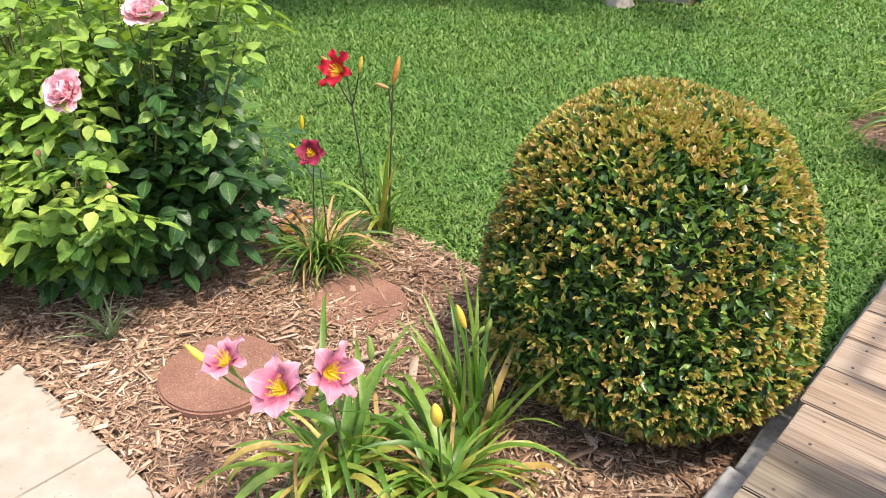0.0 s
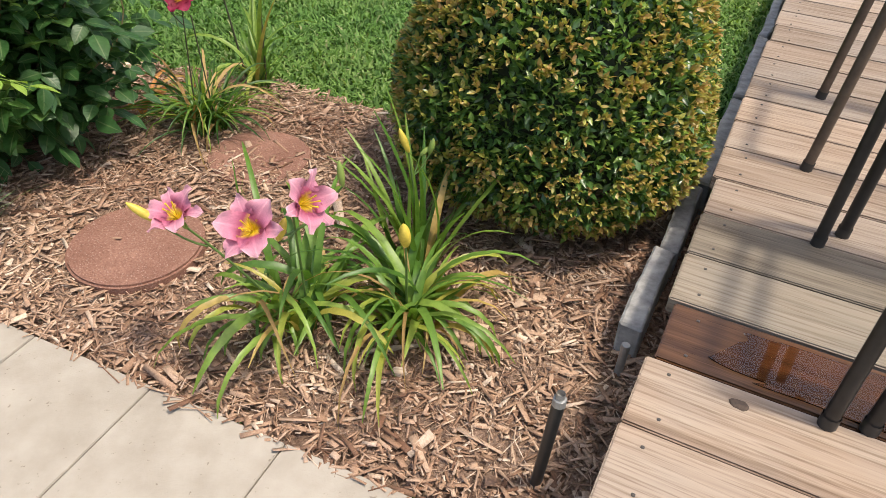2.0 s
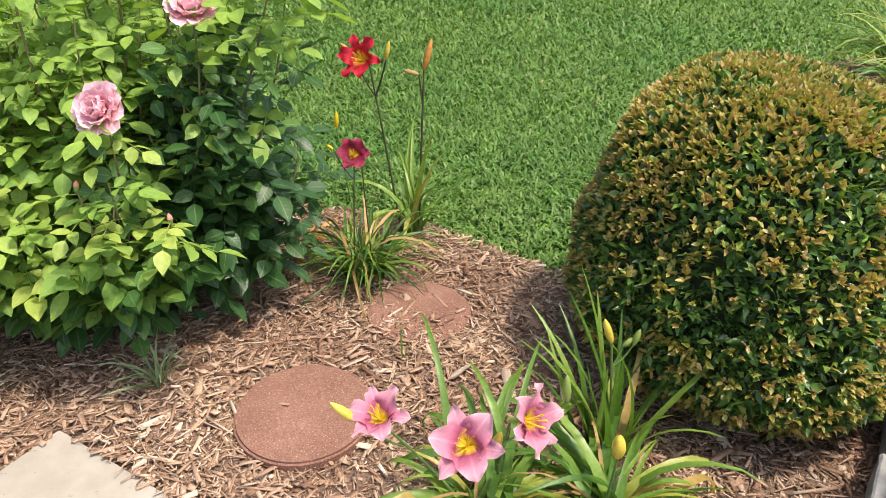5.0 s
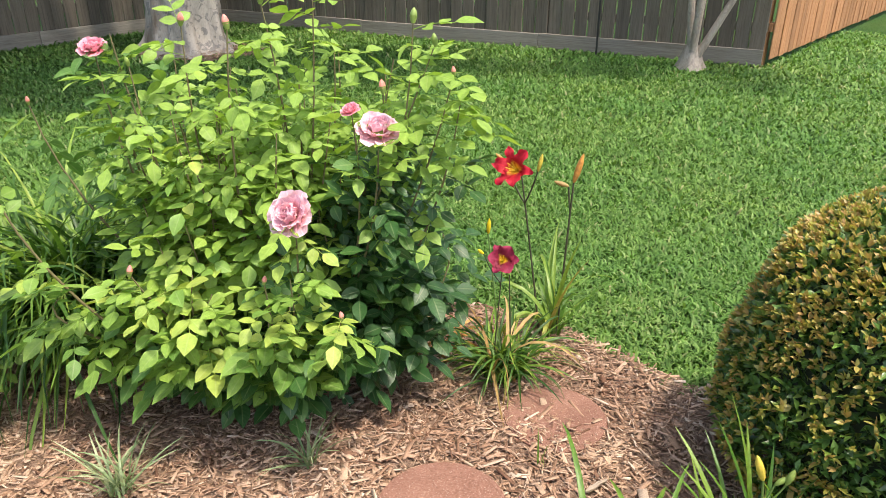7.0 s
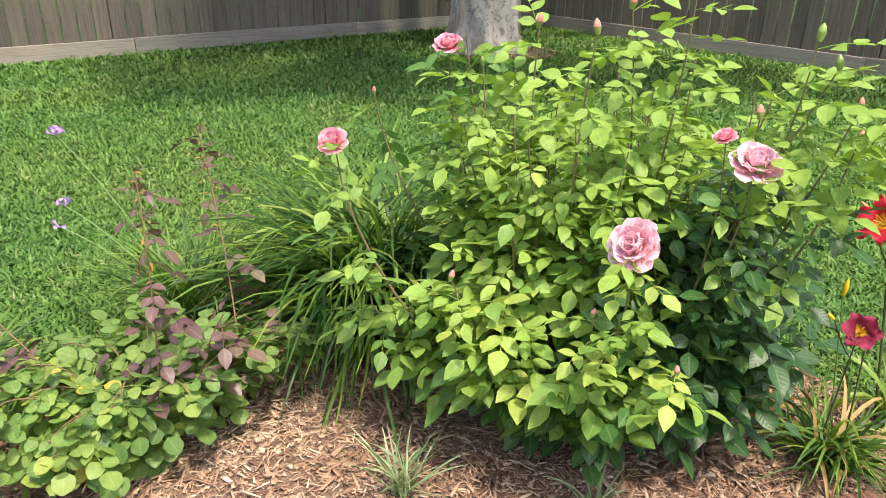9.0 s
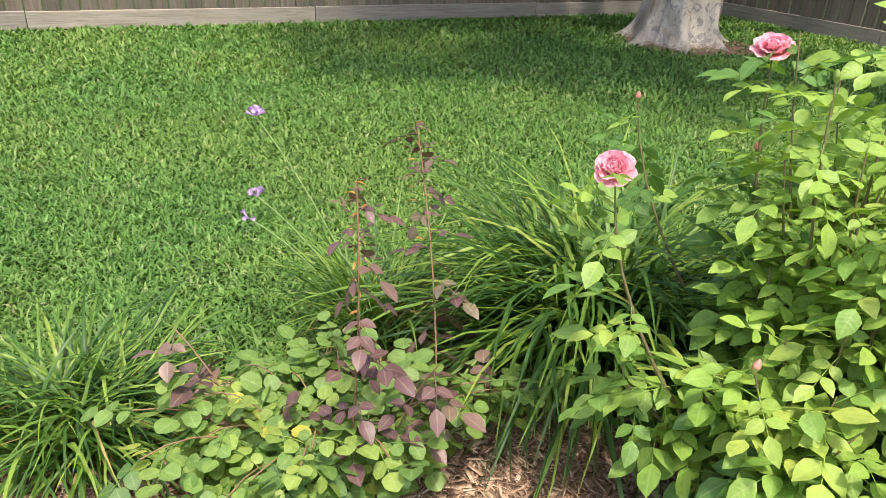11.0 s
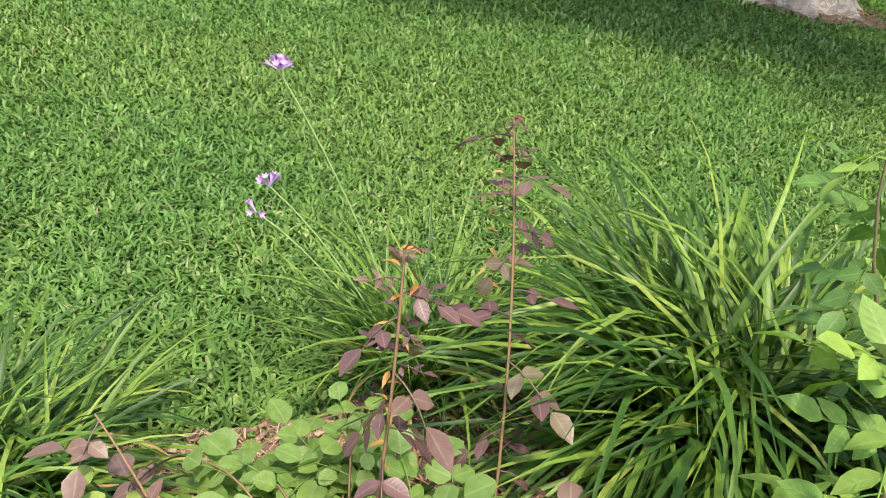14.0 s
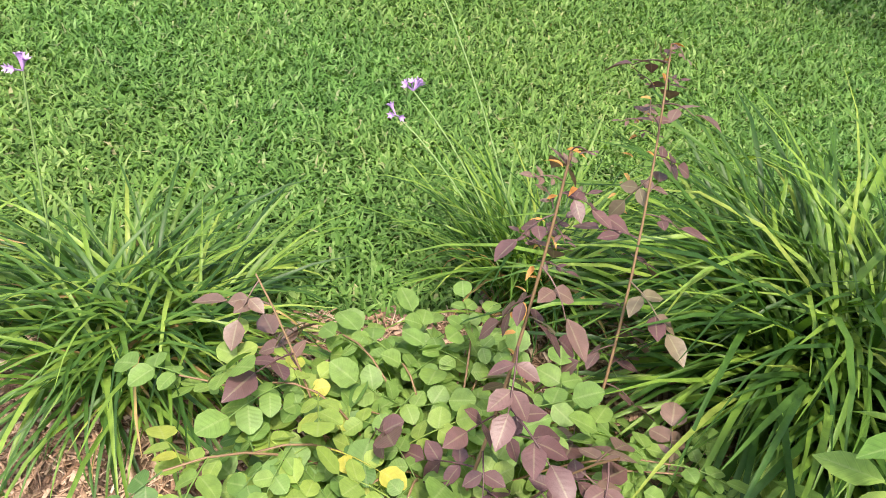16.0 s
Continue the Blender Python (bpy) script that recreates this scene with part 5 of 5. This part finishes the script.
def shape_set(seed, leaflet, width, spread, mats, round_end=False, pairs=2, n=6):
    out = []
    for k in range(n):
        v, f, u = compound_arrays(seed + k, leaflet, width, pairs, spread, round_end)
        out.append([mesh_of("leaf", v, f, m, u, smooth=True) for m in mats] + [(v, f, u)])
    return out


def rose_bush():
    base = (-1.0, 2.0, 0)
    t = thing("rose_bush", base, "large leafy rose bush with pale pink blooms and buds", "rose bush")
    r = np.random.default_rng(77)
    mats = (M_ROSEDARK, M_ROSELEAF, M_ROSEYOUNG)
    shapes = shape_set(200, 0.051, 0.032, 0.037, mats, n=8)
    ends = []
    flowers = (((-0.752, 1.61, 0.712), (-0.1, -0.75, 0.55), 0.088, M_ROSEPINK), ((-0.573, 1.73, 0.894), (0.2, -0.4, 0.9), 0.084, M_ROSEPINK),
               ((-1.432, 1.451, 0.844), (0.2, -0.62, 0.68), 0.058, M_ROSEDEEP), ((-1.364, 1.81, 1.026), (0.1, -0.4, 0.9), 0.062, M_ROSEDEEP), ((-0.645, 1.74, 0.93), (-0.2, -0.3, 0.9), 0.04, M_ROSEDEEP))
    for k, (p, d, s, m) in enumerate(flowers):
        ends.append((rose_flower(t, p, d, s, m, 300 + k), 0.9))
    for p in ((-1.682, 1.89, 0.843), (-0.93, 1.9, 1.14), (-0.79, 1.9, 1.18), (-0.54, 1.9, 1.11), (-1.16, 1.9, 1.08), (-1.38, 1.9, 0.8), (-0.44, 1.9, 0.99), (-0.43, 1.93, 0.92), (-0.62, 1.9, 0.94), (-0.5, 1.95, 1.05), (-0.79, 1.53, 0.57), (-0.6, 1.52, 0.51), (-1.37, 1.53, 0.45), (-1.14, 1.52, 0.55), (-1.22, 1.75, 1.0), (-0.94, 1.75, 1.1), (-1.27, 1.75, 0.85)):
        ends.append((rose_bud(t, p, (r.normal(0, 0.25), r.normal(0, 0.25), 1), r.uniform(0.018, 0.03), M_BUDPINK if r.random() < 0.55 else M_SEPAL), 0.9))
    # leafy shoots filling an uneven dome, low in front
    for k in range(150):
        a = r.uniform(0, 2 * math.pi)
        el = r.uniform(0.02, 1.0)
        rad = (0.55 + 0.08 * math.sin(3 * a + 1)) * math.cos(el * 1.15) ** 0.7 * r.uniform(0.62, 1.05)
        z = 0.19 + 0.64 * math.sin(el * 1.45) * r.uniform(0.75, 1.08)
        ends.append((Vector((rad * math.cos(a) * (0.82 if math.cos(a) > 0 else 0.84), rad * math.sin(a) * (0.8 if math.sin(a) > 0 else 0.7), z)), 1.0))
    # light green shoots leaning out low in front
    for p in ((-0.77, 1.62, 0.5), (-0.74, 1.6, 0.43), (-0.84, 1.62, 0.42), (-0.75, 1.58, 0.56), (-1.2, 1.66, 0.44), (-1.1, 1.63, 0.46), (-1.14, 1.65, 0.4)):
        ends.append((Vector(p) - Vector(base), 1.0))
    # tall shoots standing clear of the dome
    for k in range(16):
        a = 2.4 * k
        rad = 0.1 + 0.3 * math.sqrt(k / 16)
        ends.append((Vector((rad * math.cos(a) * 1.1, rad * math.sin(a) * 0.8, r.uniform(0.82, 1.06))), 0.9))
    canes = []
    for e, s in ends:
        e = np.array(e)
        foot = np.array((e[0] * 0.22 + r.normal(0, 0.03), e[1] * 0.22 + r.normal(0, 0.03), 0.0))
        out = np.array((e[0], e[1], 0)) * (0.14 if e[2] > 0.5 else 0.3)
        canes.append((curve_pts(foot, e, out + (r.normal(0, 0.02), r.normal(0, 0.02), 0.09 if e[2] < 0.45 else 0.02), 9), 0.34, 1.0 if s < 1 else 0.75))

    # leaf colour by age, darkened towards +x to paint in that side's shade
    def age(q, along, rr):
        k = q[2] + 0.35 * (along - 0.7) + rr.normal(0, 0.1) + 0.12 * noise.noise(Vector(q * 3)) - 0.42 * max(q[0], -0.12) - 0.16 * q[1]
        # low leaves on the shaded right side mostly get the dark colour
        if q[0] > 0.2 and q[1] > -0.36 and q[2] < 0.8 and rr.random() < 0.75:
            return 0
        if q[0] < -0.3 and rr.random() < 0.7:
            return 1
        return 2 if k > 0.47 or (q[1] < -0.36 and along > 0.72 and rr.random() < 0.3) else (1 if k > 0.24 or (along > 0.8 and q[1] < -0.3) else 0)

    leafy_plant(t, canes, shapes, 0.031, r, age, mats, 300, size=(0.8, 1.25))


def low_rose():
    base = (-1.83, 1.12, 0)
    t = thing("rose_bush", base, "low spreading rose bush with round leaves and burgundy shoots", "rose bush")
    r = np.random.default_rng(78)
    mats = (M_LOWLEAF, M_BURG)
    shapes = shape_set(230, 0.036, 0.033, 0.03, mats, True)
    canes = []
    for k in range(58):
        a = r.uniform(0, 2 * math.pi)
        rad = r.uniform(0.08, 0.34)
        e = np.array((rad * math.cos(a) * 0.72 - 0.03, rad * math.sin(a) * 1.15, r.uniform(0.07, 0.3)))
        canes.append((curve_pts((r.normal(0, 0.02), r.normal(0, 0.02), 0), e, (0, 0, 0.1), 8), 0.3, 0.6))
    for e in ((-0.22, -0.34, 0.27), (0.12, -0.26, 0.08), (0.08, -0.22, 0.12), (0.2, 0.36, 0.24), (0.17, 0.3, 0.27), (0.2, 0.45, 0.2), (0.16, 0.5, 0.18)):
        canes.append((curve_pts((0, 0, 0), e, (0, 0, 0.08), 8), 0.25, 0.6))
    leafy_plant(t, canes, shapes, 0.03, r, lambda q, al, rr: 1 if (al > 0.8 and rr.random() < 0.05) else 0, mats, 240, M_REDCANE, 0.004, size=(0.8, 1.2))
    bs = shape_set(260, 0.036, 0.024, 0.034, (M_BURG, M_LOWLEAF), pairs=1, n=4) + shape_set(270, 0.034, 0.022, 0.026, (M_BURG, M_LOWLEAF), n=3)
    shoots = [(curve_pts((0.06, 0.26, 0.02), (-0.258, 0.444, 0.742), (0.03, 0.0, 0), 10), 0.3, 0.7), (curve_pts((0.1, -0.03, 0.12), (0.008, 0.068, 0.752), (0.02, 0, 0), 10), 0.2, 0.7), (curve_pts((-0.06, -0.14, 0.14), (-0.28, -0.21, 0.39), (0, 0, 0.03), 6), 0.4, 0.5), (curve_pts((0.1, 0.08, 0.14), (0.2, 0.125, 0.41), (0, 0, 0.03), 6), 0.4, 0.5)]
    leafy_plant(t, shoots, bs, 0.034, r, lambda q, al, rr: 0 if q[2] > 0.25 or rr.random() < 0.85 else 1, (M_BURG, M_LOWLEAF), 100, M_REDCANE, 0.0045, (-0.55, 0.15), (1.05, 1.4))
    tiny = shape_set(280, 0.016, 0.008, 0.014, (M_BURG,), False, 2)
    r2 = np.random.default_rng(9)
    for pts, _, _ in shoots[:2]:
        for k in range(9):
            q = np.asarray(pts)[-1] - (0, 0, 0.02 * k)
            put("leaf", tiny[k % 6][0], t, to_matrix(frames_at(q, (math.cos(2.4 * k), math.sin(2.4 * k), 0.5), r2), q, 1.0))
    rust = [mesh_of("withered_sepal", *leaflet_arrays(0.02, 0.007, 0.5, 0.5, n=5), M_ORANGE, smooth=True)]
    for pts, _, _ in shoots[:2]:
        for k in range(14):
            q = np.asarray(pts)[-1] * (1, 1, 1) - (r2.normal(0, 0.006), r2.normal(0, 0.006), 0.024 * k)
            put("withered_sepal", rust[0], t, to_matrix(frames_at(q, (math.cos(2.4 * k + 1), math.sin(2.4 * k + 1), 0.2), r2), q, r2.uniform(0.6, 1.3)))


rose_bush()
low_rose()


# ---- society garlic flowers ----
def garlic(base, head, seed, n=9):
    t = thing("society_garlic", (*base, 0), "thin green stalk topped with small violet flowers", "flower", "violet flowers by the lawn")
    h = Vector(head) - Vector((*base, 0))
    stem("stalk", (0, 0, 0), h, 0.0022, 0.0017, M_PALESTEM, t, (0.0, 0.0, 0.05))
    r = np.random.default_rng(seed)
    for k in range(n):
        d = Vector((r.normal(0, 0.6), r.normal(0, 0.6), r.uniform(0.1, 1)))
        d.normalize()
        v, f = tube_arrays([(0, 0, 0), (0, 0, 0.014), (0, 0, 0.022), (0, 0, 0.026)], [0.001, 0.0016, 0.0028, 0.0055], 6)
        fl = put("floret", mesh_of("floret", v, f, M_VIOLET, smooth=True), t, aim(h, d))
        for j in range(6):
            v, f = leaflet_arrays(0.011, 0.0045, 0.2, -0.2, n=3)
            put("petal", mesh_of("petal", v, f, M_VIOLET), fl, pose(0, 0, 0.024, 0, -25, 60 * j))


garlic((-2.26, 1.6), (-2.6, 1.4, 0.66), 1, 14)
garlic((-2.27, 1.58), (-2.51, 1.34, 0.457), 2, 7)
garlic((-2.28, 1.57), (-2.556, 1.33, 0.376), 3, 4)
garlic((-2.5, 0.62), (-2.54, 0.64, 0.53), 4, 6)

# ---- loose litter on the mulch ----
def stick(a, b, wide, label, mat):
    """A split piece of bark, thicker in the middle and ragged at its ends."""
    a, b = Vector(a), Vector(b)
    L = (b - a).length
    bm = bmesh.new()
    bmesh.ops.create_cube(bm, size=1.0)
    bmesh.ops.scale(bm, vec=(L, wide, wide * 0.45), verts=bm.verts)
    bmesh.ops.subdivide_edges(bm, edges=[e for e in bm.edges if abs((e.verts[0].co - e.verts[1].co).x) > L * 0.5], cuts=7)
    for v in bm.verts:
        v.co.y *= 1.0 - 0.75 * abs(2 * v.co.x / L) ** 3
        v.co += Vector((noise.noise(v.co * 60), noise.noise(v.co * 45 + Vector((3, 0, 0))), noise.noise(v.co * 40))) * wide * 0.22
    ob = put("wood_stick", bm_mesh("wood_stick", bm, mat))
    d = b - a
    ob.matrix_basis = pose(*((a + b) / 2), 0, 0, math.degrees(math.atan2(d.y, d.x)))
    tagged(ob, label, "wood piece", "loose wood pieces on the mulch")


M_STICK = plank_mat("split_wood", [(0.25, (0.26, 0.2, 0.15)), (0.5, (0.42, 0.34, 0.27)), (0.75, (0.52, 0.44, 0.36))], (0.36, 0.3, 0.25))
stick((0.241, 1.19, 0.018), (0.359, 1.23, 0.02), 0.016, "pale split piece of wood lying on mulch", M_STICK)
stick((0.207, 1.15, 0.016), (0.327, 1.17, 0.016), 0.012, "pale split piece of wood lying on mulch", M_STICK)
stick((-0.03, 1.66, 0.016), (0.02, 1.72, 0.018), 0.012, "pale split piece of wood lying on mulch", M_STICK)
stick((0.27, 1.1, 0.016), (0.3, 1.09, 0.016), 0.02, "pale split piece of wood lying on mulch", M_STICK)
tuft = thing("weed_tuft", (-0.16, 1.735, 0.008), "two thin green grass blades sprouting in mulch", "weed")
for k, (ln, az) in enumerate(((0.11, 1.9), (0.075, 0.4), (0.05, 3.6))):
    v, f = strip_arrays(ln, 0.005, 1.45, 0.4)
    put("leaf", mesh_of("leaf", v, f, M_STRAP, smooth=True), tuft, pose(0.008 * k, 0, 0, 0, 0, math.degrees(az)))
withered = thing("withered_leaves", (-0.6, 2.24, 0.0), "curled orange withered strap leaves beside the rose", "withered leaf")
for k in range(7):
    v, f = strip_arrays(0.2 + 0.02 * k, 0.012, 0.9, 2.6, 0.4, 9, 0, 1.5)
    put("leaf", mesh_of("leaf", v, f, M_ORANGE, smooth=True), withered, pose(0.01 * k, -0.01 * k, 0.0, 0, 0, -70 + 23 * k))

# ---- dense surfaces last ----
lawn()
chips()
